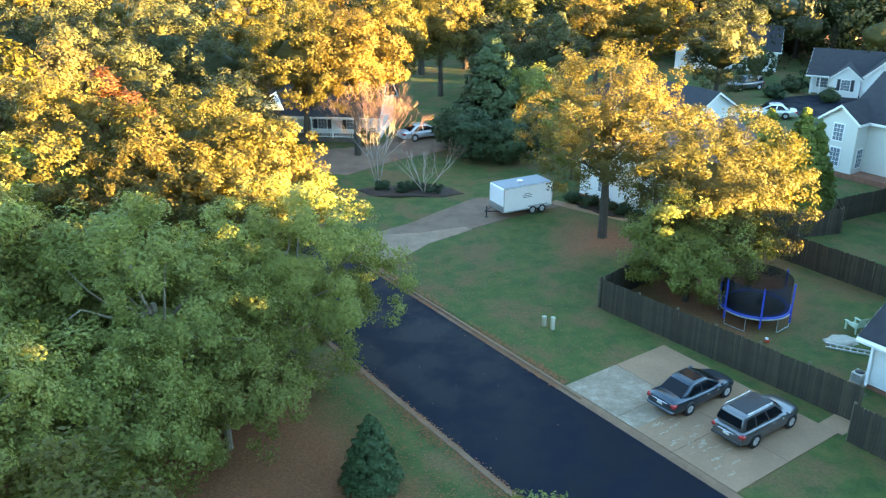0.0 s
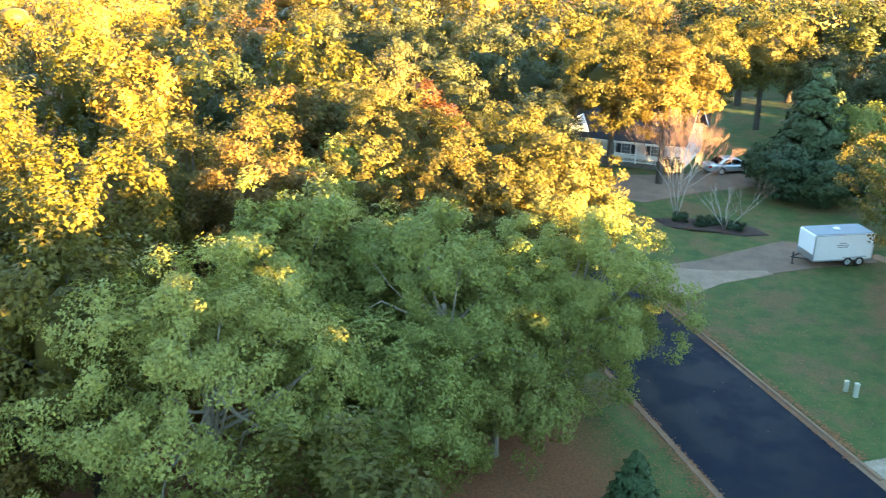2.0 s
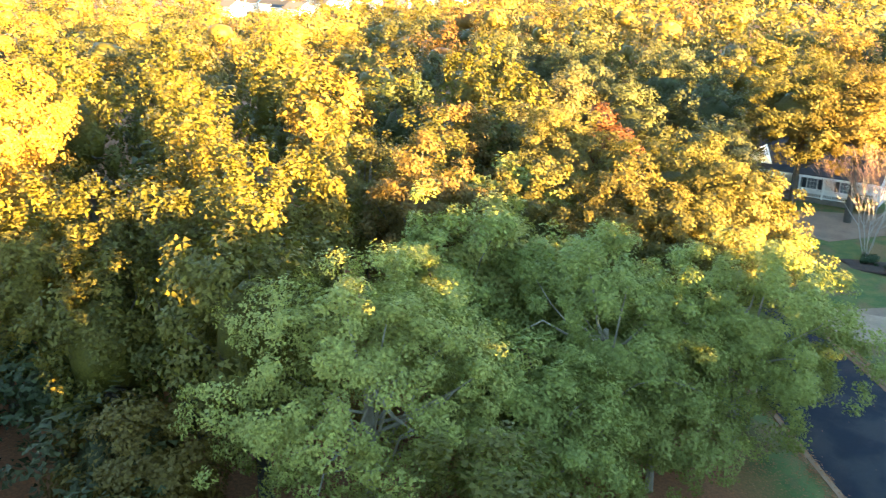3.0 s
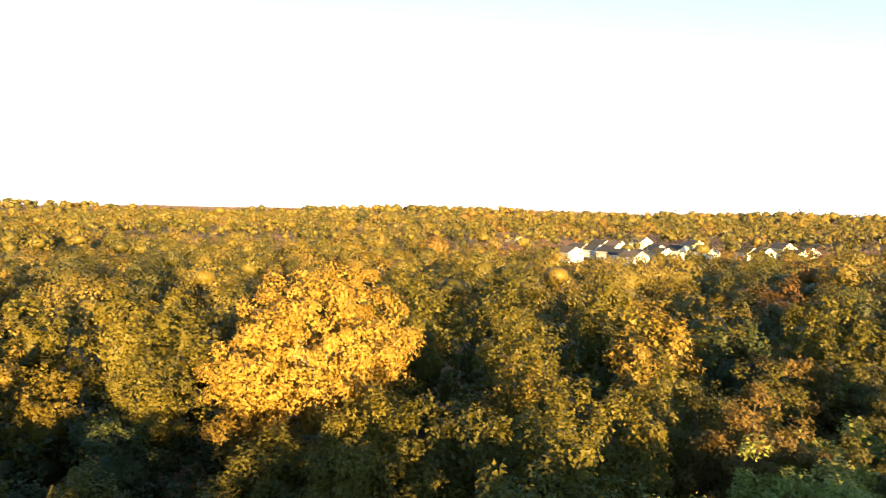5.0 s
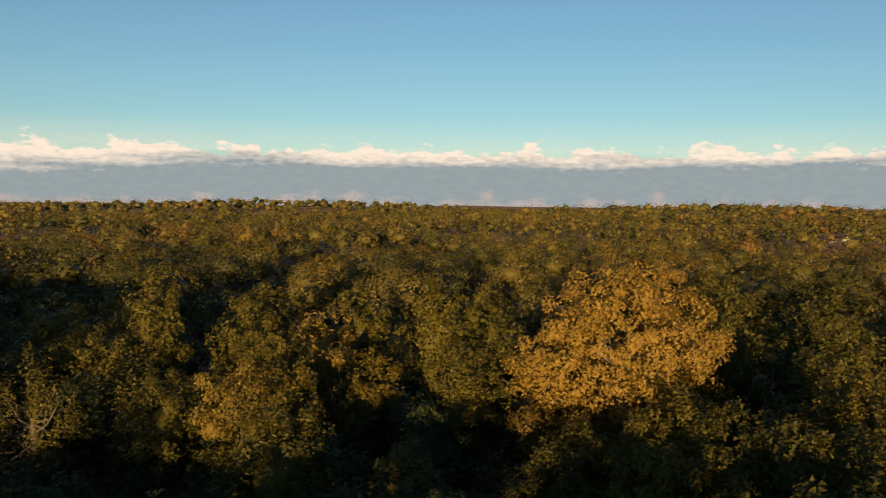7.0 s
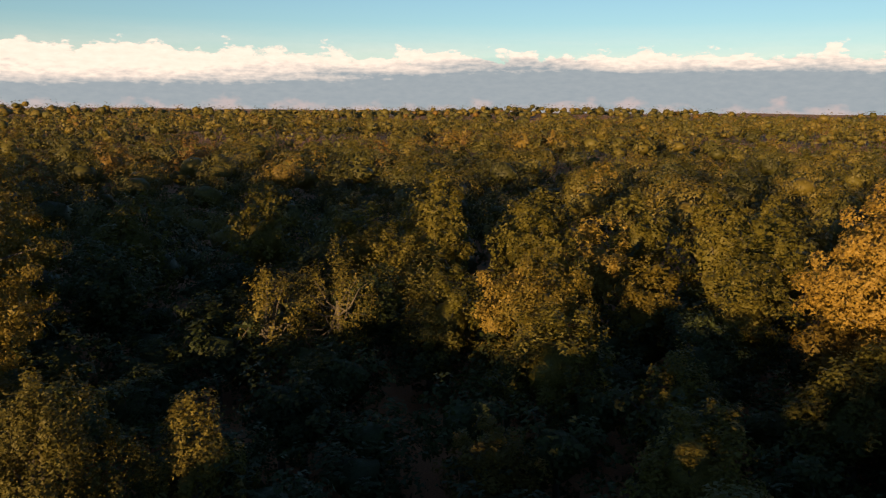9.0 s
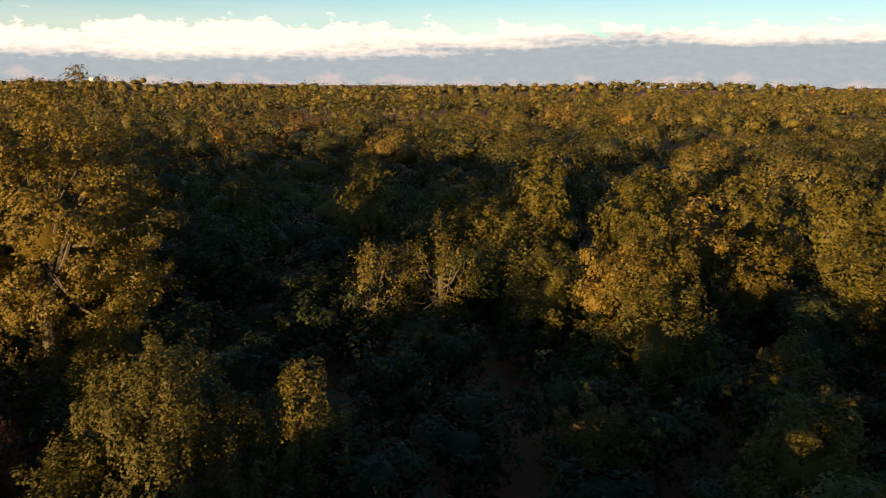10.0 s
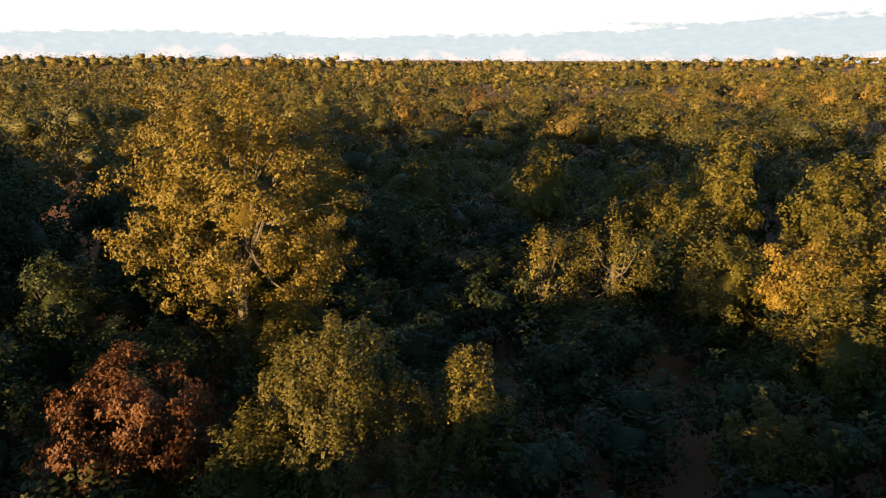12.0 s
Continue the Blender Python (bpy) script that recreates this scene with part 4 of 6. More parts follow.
at(21.5, 58, 11.6, 3.4, LEAF_RED, 19, clumps=90, per=55, size=0.22, upright=0.3, label="red-tipped young maple among yellow trees")
at(29, 47, 9.8, 4.6, LEAF_STREET, 20, clumps=120, per=55, size=0.25, label="shaded green tree between yellow crowns")
# tall yellow trees in front of the white house
at(9.4, 74, 13.4, 5.6, LEAF_YELLOW, 21, clumps=420, per=46, size=0.17, crad=0.75, base=4.2, label="tall yellow oak before a white house")
at(6.0, 73, 13.0, 5.2, LEAF_YELLOW, 22, clumps=400, per=46, size=0.17, crad=0.75, base=4.0, label="tall yellow oak with dark twin trunks")
# trees on the lawns to the east of the street
at(-11.4, 53.4, 13.1, 6.7, LEAF_AMBER, 23, heart=0.2, clumps=560, per=50, size=0.115, crad=0.62, base=2.4, limb=34, label="golden autumn oak on the front lawn")
at(-19.0, 46.8, 11.0, 5.5, LEAF_AMBER, 24, clumps=580, per=62, size=0.11, crad=0.62, base=0.4, limb=18, label="low-branched golden oak behind the wooden fence")
at(-17.6, 44.6, 6.9, 4.4, LEAF_STREET, 25, clumps=330, per=46, size=0.135, crad=0.6, base=0.3, limb=10, label="drooping green tree beside the wooden fence")
# trees at the edge of the woods
at(63.2, 51, 17.6, 7.8, LEAF_TAN, 26, heart=0.2, keep=0.5, lumpy=0.35, clumps=620, per=42, size=0.18, base=4.2, crad=0.85, limb=30, bark=BARK_PALE, label="large tan-leaved oak rising out of the woods")
at(128, 52, 21.2, 9.2, LEAF_GOLD, 27, heart=0.22, keep=0.55, clumps=700, per=46, size=0.17, base=3.0, crad=0.85, limb=20, lumpy=0.35, label="very tall golden-green tree above the shaded woods")
at(122.8, 31.5, 11.0, 4.4, LEAF_GOLD, 28, heart=0.15, clumps=420, per=50, size=0.11, base=1.2, upright=0.45, crad=0.38, flat=2.4, limb=24, label="upright green tree with thin spires")
at(112.8, 33, 9.2, 2.0, LEAF_GOLD, 31, heart=0, clumps=90, per=60, size=0.12, base=1.5, upright=0.5, crad=0.45, flat=2.0, limb=8, label="slim green tree with thin spires")
at(137.0, 33.5, 9.7, 3.9, LEAF_RED, 29, heart=0.15, clumps=280, per=48, size=0.15, base=1.2, droop=2.5, crad=0.65, limb=14, label="rust-red small tree with drooping leaves")
at(89.2, 55, 10.2, 3.6, LEAF_TAN, 30, heart=0, clumps=130, per=50, size=0.18, base=1.5, crad=0.7, limb=16, bark=BARK_PALE, label="thin orange-brown tree with pale branches")
at(102, 57, 10.8, 3.2, LEAF_GOLD, 32, heart=0, flat=2.0, clumps=70, per=36, size=0.15, base=2, upright=0.3, crad=0.6, label="slim green tree with a sunlit tip")
at(107, 56, 9.8, 2.4, LEAF_GOLD, 33, heart=0, flat=2.0, clumps=40, per=34, size=0.17, base=2, upright=0.35, crad=0.7, label="slim green tree with a sunlit tip")
at(95.4, 58, 10.2, 2.4, LEAF_GOLD, 34, heart=0, flat=2.0, clumps=50, per=40, size=0.18, base=2, upright=0.3, crad=0.7, label="slim green tree with a sunlit tip")

# ---- the woods: near trees one by one, then as one mass ----
PROTO, FARTHER = [], []
for i, (mt, lab) in enumerate(((LEAF_OLIVE, "olive-green woodland tree"), (LEAF_OLIVE, "rounded olive-brown woodland tree"), (LEAF_GREEN, "dense green woodland tree"),
                               (LEAF_TAN, "tan autumn woodland tree"), (LEAF_OLIVE, "upright olive woodland tree"))):
    for store, y0, per, size in ((PROTO, -400, 32, 0.19), (FARTHER, -1000, 16, 0.26)):
        store.append(tree(0, y0 - 30 * i, 12.0, 3.5, mt, 40 + i, clumps=150, per=per, size=size, base=1.2, limb=9, flat=1.4, upright=(0.1, 0, 0.15, 0, 0.35)[i],
                          crad=0.62, label=lab + " with uneven leafy crown", group="trees of the woods"))


def scatter(rng, az0, az1, r0, r1, gap, taken=(), tries=30000):
    """Random places in a ring sector, at least gap apart."""
    cell, out = {}, []
    area = radians(az1 - az0) * (r1 * r1 - r0 * r0) / 2
    want = int(area / (gap * gap) * 1.05)
    for _ in range(want * 6):
        r = math.sqrt(rng.uniform(r0 * r0, r1 * r1))
        x, y = polar(rng.uniform(az0, az1), r)
        k = (int(x // gap), int(y // gap))
        if any((x - a) ** 2 + (y - b) ** 2 < gap * gap for i in (-1, 0, 1) for j in (-1, 0, 1) for a, b in cell.get((k[0] + i, k[1] + j), ())):
            continue
        if any((x - a) ** 2 + (y - b) ** 2 < c * c for a, b, c in taken):
            continue
        cell.setdefault(k, []).append((x, y))
        out.append((x, y))
        if len(out) >= want:
            break
    return out


def canopy(az, r):
    """Height of the near woods: low close by and in the shaded hollow, taller further off."""
    h = 7.4 + 5.8 * min(max((r - 32) / 35, 0), 1)
    hollow = math.exp(-((az - 108) / 14) ** 2) * (1 if r < 72 else max(0, 1 - (r - 72) / 15))
    rise = 13.0 * math.exp(-((az - 50) / 12) ** 4) if r > 28 else 0
    return max(h - 5.6 * hollow, rise, 6.0)


rng = np.random.default_rng(5)
first = True
for x, y in scatter(rng, 28, 148, 19, 84, 6.6, KEEP):
    r, az = math.hypot(x, y), math.degrees(math.atan2(-x, y))
    if N2.x * x + N2.y * y > 9:
        continue
    h = canopy(az, r) * rng.uniform(0.8, 1.18)
    kinds = PROTO if r < 58 else FARTHER
    # the dark green kind paints in shade in the hollow and beyond 133 degrees
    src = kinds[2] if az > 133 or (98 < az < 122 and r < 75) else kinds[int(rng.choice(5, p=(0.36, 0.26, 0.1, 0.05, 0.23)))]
    k = h / 12.0
    w = k ** 0.5 * rng.uniform(1.0, 1.3)
    copy_thing(src, pose(x, y, 0, 0, 0, float(rng.uniform(0, 360))) @ Matrix.Diagonal((w, w, k, 1)))

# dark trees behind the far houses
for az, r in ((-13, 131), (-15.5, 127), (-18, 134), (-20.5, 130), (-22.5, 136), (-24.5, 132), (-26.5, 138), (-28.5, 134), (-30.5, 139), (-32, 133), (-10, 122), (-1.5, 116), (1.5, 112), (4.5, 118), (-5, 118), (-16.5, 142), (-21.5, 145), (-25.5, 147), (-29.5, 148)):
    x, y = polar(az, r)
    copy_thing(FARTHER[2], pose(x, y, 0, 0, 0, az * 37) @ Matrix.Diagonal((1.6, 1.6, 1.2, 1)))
# the shaded hollow: low crowns close together, shade also painted into their leaf colour
LOW = tree(0, -640, 8.0, 3.2, LEAF_GREEN, 59, clumps=60, per=15, size=0.29, base=0.5, limb=5, label="low woodland tree with leaves coloured shade-dark", group="trees of the woods")
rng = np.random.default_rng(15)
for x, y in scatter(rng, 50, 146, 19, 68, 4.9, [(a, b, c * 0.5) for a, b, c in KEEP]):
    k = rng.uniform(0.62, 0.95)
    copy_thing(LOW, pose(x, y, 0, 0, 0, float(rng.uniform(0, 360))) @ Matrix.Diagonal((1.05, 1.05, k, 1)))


# low dark fill added to cover the sunlit ground behind the far houses
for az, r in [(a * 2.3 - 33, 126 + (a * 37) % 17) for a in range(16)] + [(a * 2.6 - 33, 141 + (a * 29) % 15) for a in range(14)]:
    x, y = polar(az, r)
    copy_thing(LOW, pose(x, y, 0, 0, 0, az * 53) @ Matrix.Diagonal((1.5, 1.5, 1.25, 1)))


def valley(x, y):
    """Low growth in the hollow that runs on behind the near woods."""
    az, r = math.degrees(math.atan2(-x, y)), math.hypot(x, y)
    return 1 - 0.52 * math.exp(-((az - 109) / 13) ** 2) * min(max((175 - r) / 40, 0), 1)


def mass(rng, places, h0, h1, r0, r1, count, size, lobes, rough=0.2, heart=0.56, tones=(0.43, 0.27), sub=2):
    """Far trees in one array: each crown is a heap of leafy rounded boughs, with a tone for each tree."""
    vs, fs, ts, at0 = [], [], [], 0
    for x, y in places:
        h, r = rng.uniform(h0, h1) * valley(x, y), rng.uniform(r0, r1)
        tone = np.clip(rng.normal(*tones), 0, 0.9) if rng.uniform() > 0.02 else 1.0
        swell = math.sin(x / 31 + 1.1) * math.sin(y / 36 + 0.4) + 0.6 * math.sin(x / 67 - y / 58)
        h *= 1 + 0.10 * swell
        tone = min(max(tone + 0.09 * math.sin(x / 83 + y / 61), 0), 1)
        gz = float(ground_z(np.array(x), np.array(y)))
        c, lr, d = crown_lobes(rng, lobes, r, h, h - 2 * r * rng.uniform(0.75, 0.95), 0.35, rng.uniform(-0.05, 0.3), 0.5)
        per = count // lobes
        n = per * lobes
        e = unit(unit(rng.normal(size=(n, 3))) + np.repeat(d, per, axis=0) * 0.6 + np.array([0, 0, 0.2]))
        p = np.repeat(c, per, axis=0) + e * np.repeat(lr, per)[:, None] * rng.uniform(0.6 if sub > 1 else 0.75, 1.2 if sub > 1 else 1.02, n)[:, None]
        nrm = unit(e * 0.7 + np.repeat(d, per, axis=0) * 0.6 + rng.normal(size=(n, 3)) * rough)
        t = rng.normal(size=(n, 3)) + np.array([0, 0, 0.35])
        t -= (t * nrm).sum(1)[:, None] * nrm
        t = unit(t)
        b = np.cross(nrm, t)
        s = (size * rng.uniform(0.6, 1.3, n))[:, None]
        V = np.empty((n, 3, 3))
        V[:, 0], V[:, 1], V[:, 2] = p - t * s * 0.5 + b * s * 0.5, p + t * s * 0.62, p - t * s * 0.5 - b * s * 0.5
        V = V.reshape(-1, 3)
        HV, HF = hearts(rng, [c.mean(0) - np.array([0, 0, 0.12 * r])], [r * heart], 0.75, sub)
        fs.append(np.concatenate([leaves(V), HF + len(V)]) + at0)
        V = np.concatenate([V, HV]) + np.array([x, y, gz])
        vs.append(V)
        ts.append(np.full(len(V), tone))
        at0 += len(V)
    return np.concatenate(vs), np.concatenate(fs), np.concatenate(ts)


def woods(name, label, blocks):
    off = np.cumsum([0] + [len(b[0]) for b in blocks])
    V = np.concatenate([b[0] for b in blocks])
    F = np.concatenate([b[1] + o for b, o in zip(blocks, off)])
    T = np.concatenate([b[2] for b in blocks])
    tagged(new(name, arrays_mesh(name, V, F, LEAF_WOODS, True, tint=T)), label, "woods", kind="stuff")


rng = np.random.default_rng(6)
FAR_KEEP = [(*polar(az - 0.9, (20.4 + 4.2) / math.tan(radians(dn)) - off), 14) for off in (0, 14, 28) for az, dn in
            ((46.4, 2.9), (45.2, 2.95), (44, 3.1), (42.8, 3.4), (42.2, 2.6), (41.2, 2.9), (40, 2.85), (38.6, 2.8), (47, 3.2), (44, 2.6), (35.2, 2.87), (33.6, 2.8), (32.5, 2.9), (50.7, 2.3), (45, 2.55))]
woods("woodland", "olive and tan autumn woodland canopy", [
    mass(rng, scatter(rng, 24, 146, 84, 170, 9.4), 9, 15.5, 3.9, 5.6, 1350, 0.31, 18, heart=0.48),
    # understorey toned dark, which paints shade into the gaps between crowns
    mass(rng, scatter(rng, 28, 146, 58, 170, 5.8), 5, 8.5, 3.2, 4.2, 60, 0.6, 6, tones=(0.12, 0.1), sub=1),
    mass(rng, scatter(rng, -34, 24, 116, 215, 8.2), 10, 16, 4.0, 5.8, 420, 0.42, 12, heart=0.4),
    # low dark-toned fill added to hide sunlit ground and darken the gaps
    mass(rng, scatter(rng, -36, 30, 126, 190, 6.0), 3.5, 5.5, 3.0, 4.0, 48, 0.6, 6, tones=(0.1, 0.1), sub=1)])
woods("far_woods", "olive and tan autumn woods stretching to the horizon", [
    mass(rng, scatter(rng, 20, 148, 170, 290, 11), 9, 16, 4.5, 6.6, 520, 0.52, 14, heart=0.5),
    # understorey again, its dark tone painting the gaps as shaded
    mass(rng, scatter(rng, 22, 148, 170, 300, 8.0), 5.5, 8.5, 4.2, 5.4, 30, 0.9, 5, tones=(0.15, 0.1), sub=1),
    mass(rng, scatter(rng, 18, 148, 290, 450, 12.5, FAR_KEEP), 10, 17, 5.0, 7.8, 280, 0.76, 12, heart=0.5),
    mass(rng, scatter(rng, -6, 20, 215, 450, 14), 10, 17, 6, 8.5, 120, 1.0, 8, sub=1),
    mass(rng, scatter(rng, 4, 150, 450, 900, 15, FAR_KEEP), 11, 17.5, 5.6, 9.0, 72, 1.25, 12, heart=0.4, sub=1),
    mass(rng, scatter(rng, 6, 150, 900, 1700, 24), 12, 18, 8, 14, 20, 1.5, 10, heart=0.6, sub=1)])

# unseen trees added behind the camera and along the street to keep the near ground in shade
THICK = tree(0, -600, 12.0, 4.4, LEAF_OLIVE, 60, clumps=110, per=6, size=1.1, base=0.4, limb=6, crad=1.2, label="unseen dense tree added to cast shade", group="trees of the woods")
SP, SQ = Vector((to_sun.x, to_sun.y, 0)).normalized(), Vector((-to_sun.y, to_sun.x, 0)).normalized()
rng = np.random.default_rng(8)


def shade_tree(p, q, hgt, wide=1.35):
    """p metres towards the sun, q metres across."""
    v = SP * p + SQ * q
    hgt -= 0.0175 * (p + 45) + 0.8
    copy_thing(THICK, pose(v.x, v.y, 0, 0, 0, float(rng.uniform(0, 360))) @ Matrix.Diagonal((wide, wide, hgt / 12, 1)))


for q in range(-85, 100, 6):
    shade_tree(46 + rng.uniform(-5, 5), q, 9.5 + rng.uniform(-1.5, 1.5))
# added casters, heights set by where their shadow should end
for p, q, hgt in ((6, -4, 14), (9, 2, 14.6), (7, 7, 15.6), (14, 10, 16.4), (13, 12.5, 16.6), (18, 14, 16.8), (23, 18, 17), (22, 23, 17), (24, 27, 16.8), (24, 31, 14), (24, 36, 12), (23, 42, 10), (22, 48, 8.5), (20, 54, 10.6), (17, 60, 10.8),
                  (18, 67, 12.5), (19, 75, 16), (20, 82, 16), (20, 88, 16), (20, 94, 16), (74, 90, 13), (74, 97, 14), (75, 104, 15), (76, 111, 19), (76, 118, 22), (76, 125, 22), (76, 132, 22), (76, 139, 22), (76, 146, 22), (5, -10, 13.6), (7, -15, 13.2), (5, -20, 11.6), (7, -26, 9.5), (8, -32, 10), (12, -38, 9), (-8, -56, 20), (-6, -62, 20), (-4, -68, 19), (14, -45, 8.5), (13, -52, 9), (0, -74, 20), (2, -80, 21), (4, -86, 21), (6, -92, 21), (8, -98, 21)):
    shade_tree(p, q, hgt)


# ---- vehicles ----
def loft(rings, close=True):
    bm = bmesh.new()
    vs = [[bm.verts.new(p) for p in r] for r in rings]
    n = len(vs[0])
    for a, b in zip(vs, vs[1:]):
        for i in range(n):
            bm.faces.new((a[i], a[(i + 1) % n], b[(i + 1) % n], b[i]))
    if close:
        bm.faces.new(vs[0][::-1])
        bm.faces.new(vs[-1])
    bmesh.ops.recalc_face_normals(bm, faces=bm.faces)
    for f in bm.faces:
        f.smooth = True
    return bm


def section(x, hw, z0, z1, crown=0.05, tuck=0.1):
    """A rounded car-body section at x: half width hw from z0 up to z1."""
    zm = z0 + (z1 - z0) * 0.55
    half = [(hw - tuck, z0), (hw - 0.02, z0 + 0.12), (hw, zm), (hw - 0.03, z1 - 0.1), (hw - 0.12, z1 - 0.015), (hw * 0.5, z1 + crown * 0.7)]
    return [(x, y, z) for y, z in half] + [(x, 0, z1 + crown)] + [(x, -y, z) for y, z in half[::-1]]


def quad_panel(a, b, c, d, inset, lift):
    """A thin pane over the quad a b c d, drawn in from its edges and lifted off it."""
    p = [Vector(v) for v in (a, b, c, d)]
    m = sum(p, Vector()) / 4
    n = (p[1] - p[0]).cross(p[3] - p[0]).normalized()
    q = []
    for i in range(4):
        e1 = (p[(i + 1) % 4] - p[i]).normalized()
        e2 = (p[(i - 1) % 4] - p[i]).normalized()
        q.append(p[i] + e1 * inset + e2 * inset)
    bm = bmesh.new()
    lo = [bm.verts.new(v) for v in q]
    hi = [bm.verts.new(v + n * lift) for v in q]
    bm.faces.new(hi)
    bm.faces.new(lo[::-1])
    for i in range(4):
        bm.faces.new((lo[i], lo[(i + 1) % 4], hi[(i + 1) % 4], hi[i]))
    bmesh.ops.recalc_face_normals(bm, faces=bm.faces)
    return bm


def wheel(parent, x, y, r, side):
    bm = bmesh.new()
    prof = [(r * 0.62, -0.1), (r * 0.94, -0.11), (r, -0.07), (r, 0.07), (r * 0.94, 0.11), (r * 0.62, 0.1)]
    rings = [[(x + math.cos(k * math.tau / 24) * pr, y + py, r + math.sin(k * math.tau / 24) * pr) for pr, py in prof] for k in range(25)]
    b2 = loft(rings, False)
    bmesh.ops.remove_doubles(b2, verts=b2.verts, dist=1e-4)
    w = part("wheel", b2, RUBBER, parent)
    bm = bmesh.new()
    yo = y + side * 0.07
    for k in range(7):
        a = k * math.tau / 7
        c, s_ = math.cos(a), math.sin(a)
        p = [(x + c * 0.04 - s_ * 0.045, r + s_ * 0.04 + c * 0.045), (x + c * r * 0.64 - s_ * 0.06, r + s_ * r * 0.64 + c * 0.06),
             (x + c * r * 0.64 + s_ * 0.06, r + s_ * r * 0.64 - c * 0.06), (x + c * 0.04 + s_ * 0.045, r + s_ * 0.04 - c * 0.045)]
        lo = [bm.verts.new((px, yo, pz)) for px, pz in p]
        hi = [bm.verts.new((px, yo + side * 0.03, pz)) for px, pz in p]
        bm.faces.new(hi)
        for i in range(4):
            bm.faces.new((lo[i], lo[(i + 1) % 4], hi[(i + 1) % 4], hi[i]))
    bmesh.ops.recalc_face_normals(bm, faces=bm.faces)
    part("rim", bm, ALLOY, w)
    bm = bmesh.new()
    b2 = loft([[(x + math.cos(k * math.tau / 24) * r * 0.66, yo - side * q, r + math.sin(k * math.tau / 24) * r * 0.66) for k in range(24)] for q in (0.0, 0.03)])
    part("hub", b2, BLACK, w)


def rounded(ob):
    """Softens the panels of a pressed-steel shell."""
    sub = ob.modifiers.new("round", 'SUBSURF')
    sub.levels = sub.render_levels = 2
    return ob


def car(name, m, paint, label, L=4.85, Wd=1.84, H=1.47, suv=False, sunroof=True, rails=False):
    """A car that faces +x, standing on z = 0, midway between its axles at the origin."""
    root = tagged(new(name), label, "car", "parked cars")
    root.matrix_world = m
    hw = Wd / 2
    wb = 2.76
    xf, xr = wb / 2 + 0.92, -wb / 2 - (L - wb - 0.92)
    zb = 0.98 if suv else 0.88
    hood = 1.02 if suv else 0.86
    tail = 1.02 if suv else 0.98
    st = [(xr, hw - 0.22, 0.36, tail - 0.24), (xr + 0.08, hw - 0.10, 0.28, tail - 0.06), (xr + 0.35, hw - 0.03, 0.24, tail), (xr + 0.95, hw, 0.22, zb + 0.04), (-0.4, hw, 0.2, zb),
          (0.6, hw, 0.2, zb), (1.05, hw, 0.22, zb - 0.02), (xf - 0.75, hw - 0.03, 0.24, hood - 0.06), (xf - 0.3, hw - 0.09, 0.26, hood - 0.16), (xf - 0.06, hw - 0.22, 0.3, hood - 0.28), (xf, hw - 0.34, 0.36, hood - 0.36)]
    rounded(part("body", loft([section(*q) for q in st]), paint, root))
    # cabin: belt and roof outlines
    bx0, bx1 = (xr + 0.0, 1.22) if suv else (xr + 0.42, 1.5)
    rx0, rx1 = (xr + 0.30, 0.26) if suv else (xr + 1.5, 0.10)
    bw, rw = hw - 0.07, hw - 0.27
    zr = H - 0.05
    low = zb - 0.16
    mid = [(bx0 + (rx0 - bx0) * 0.55, bw - (bw - rw) * 0.5, low + (zr - low) * 0.55), (bx1 + (rx1 - bx1) * 0.55, bw - (bw - rw) * 0.5, low + (zr - low) * 0.55)]

    def ring(x0, x1, w, z, c=0.0):
        return [(x0, -w * 0.86, z), (x0 - c, 0, z), (x0, w * 0.86, z), (x0 + 0.14, w, z), ((x0 + x1) / 2, w + 0.01, z), (x1 - 0.16, w, z), (x1, w * 0.84, z), (x1 + c, 0, z), (x1, -w * 0.84, z),
                (x1 - 0.16, -w, z), ((x0 + x1) / 2, -w - 0.01, z), (x0 + 0.14, -w, z)]

    rounded(part("cabin", loft([ring(bx0, bx1, bw, low, 0.06), ring(mid[0][0], mid[1][0], mid[0][1], mid[0][2], 0.05), ring(rx0, rx1, rw, zr, 0.04), ring(rx0 + 0.07, rx1 - 0.07, rw - 0.06, zr + 0.03, 0.02), ring(rx0 + 0.25, rx1 - 0.25, rw - 0.24, H, 0.0)]), paint, root))

    def lerp(t, x0, x1):
        return x0 + (x1 - x0) * t

    def face(t0, t1, side):
        """Side glass between fractions of the cabin's length."""
        pts = []
        for t, top in ((t0, 0), (t1, 0), (t1, 1), (t0, 1)):
            zt = 0.30 if not top else 0.88
            x = lerp(t, lerp(zt, bx0 + 0.14, rx0 + 0.14), lerp(zt, bx1 - 0.16, rx1 - 0.16))
            pts.append((x, side * (lerp(zt, bw, rw) + 0.004), lerp(zt, low, zr)))
        return pts if side < 0 else pts[::-1]

    spans = ((0.03, 0.27), (0.30, 0.60), (0.63, 0.97)) if suv else ((0.10, 0.46), (0.50, 0.95))
    for side in (-1, 1):
        for t0, t1 in spans:
            part("side_window", quad_panel(*face(t0, t1, side), 0.01, 0.012), CAR_GLASS, root)
    f = lambda zt, x0, x1, w0, w1, k: ((lerp(zt, x0, x1), k * lerp(zt, w0, w1), lerp(zt, low, zr)))
    a, b = 0.26, 0.92
    part("windscreen", quad_panel(f(a, bx1 + 0.03, rx1 + 0.02, bw * .84, rw * .84, -1), f(a, bx1 + 0.03, rx1 + 0.02, bw * .84, rw * .84, 1), f(b, bx1 + 0.03, rx1 + 0.02, bw * .84, rw * .84, 1), f(b, bx1 + 0.03, rx1 + 0.02, bw * .84, rw * .84, -1), 0.02, 0.025), CAR_GLASS, root)
    a = 0.42 if suv else 0.28
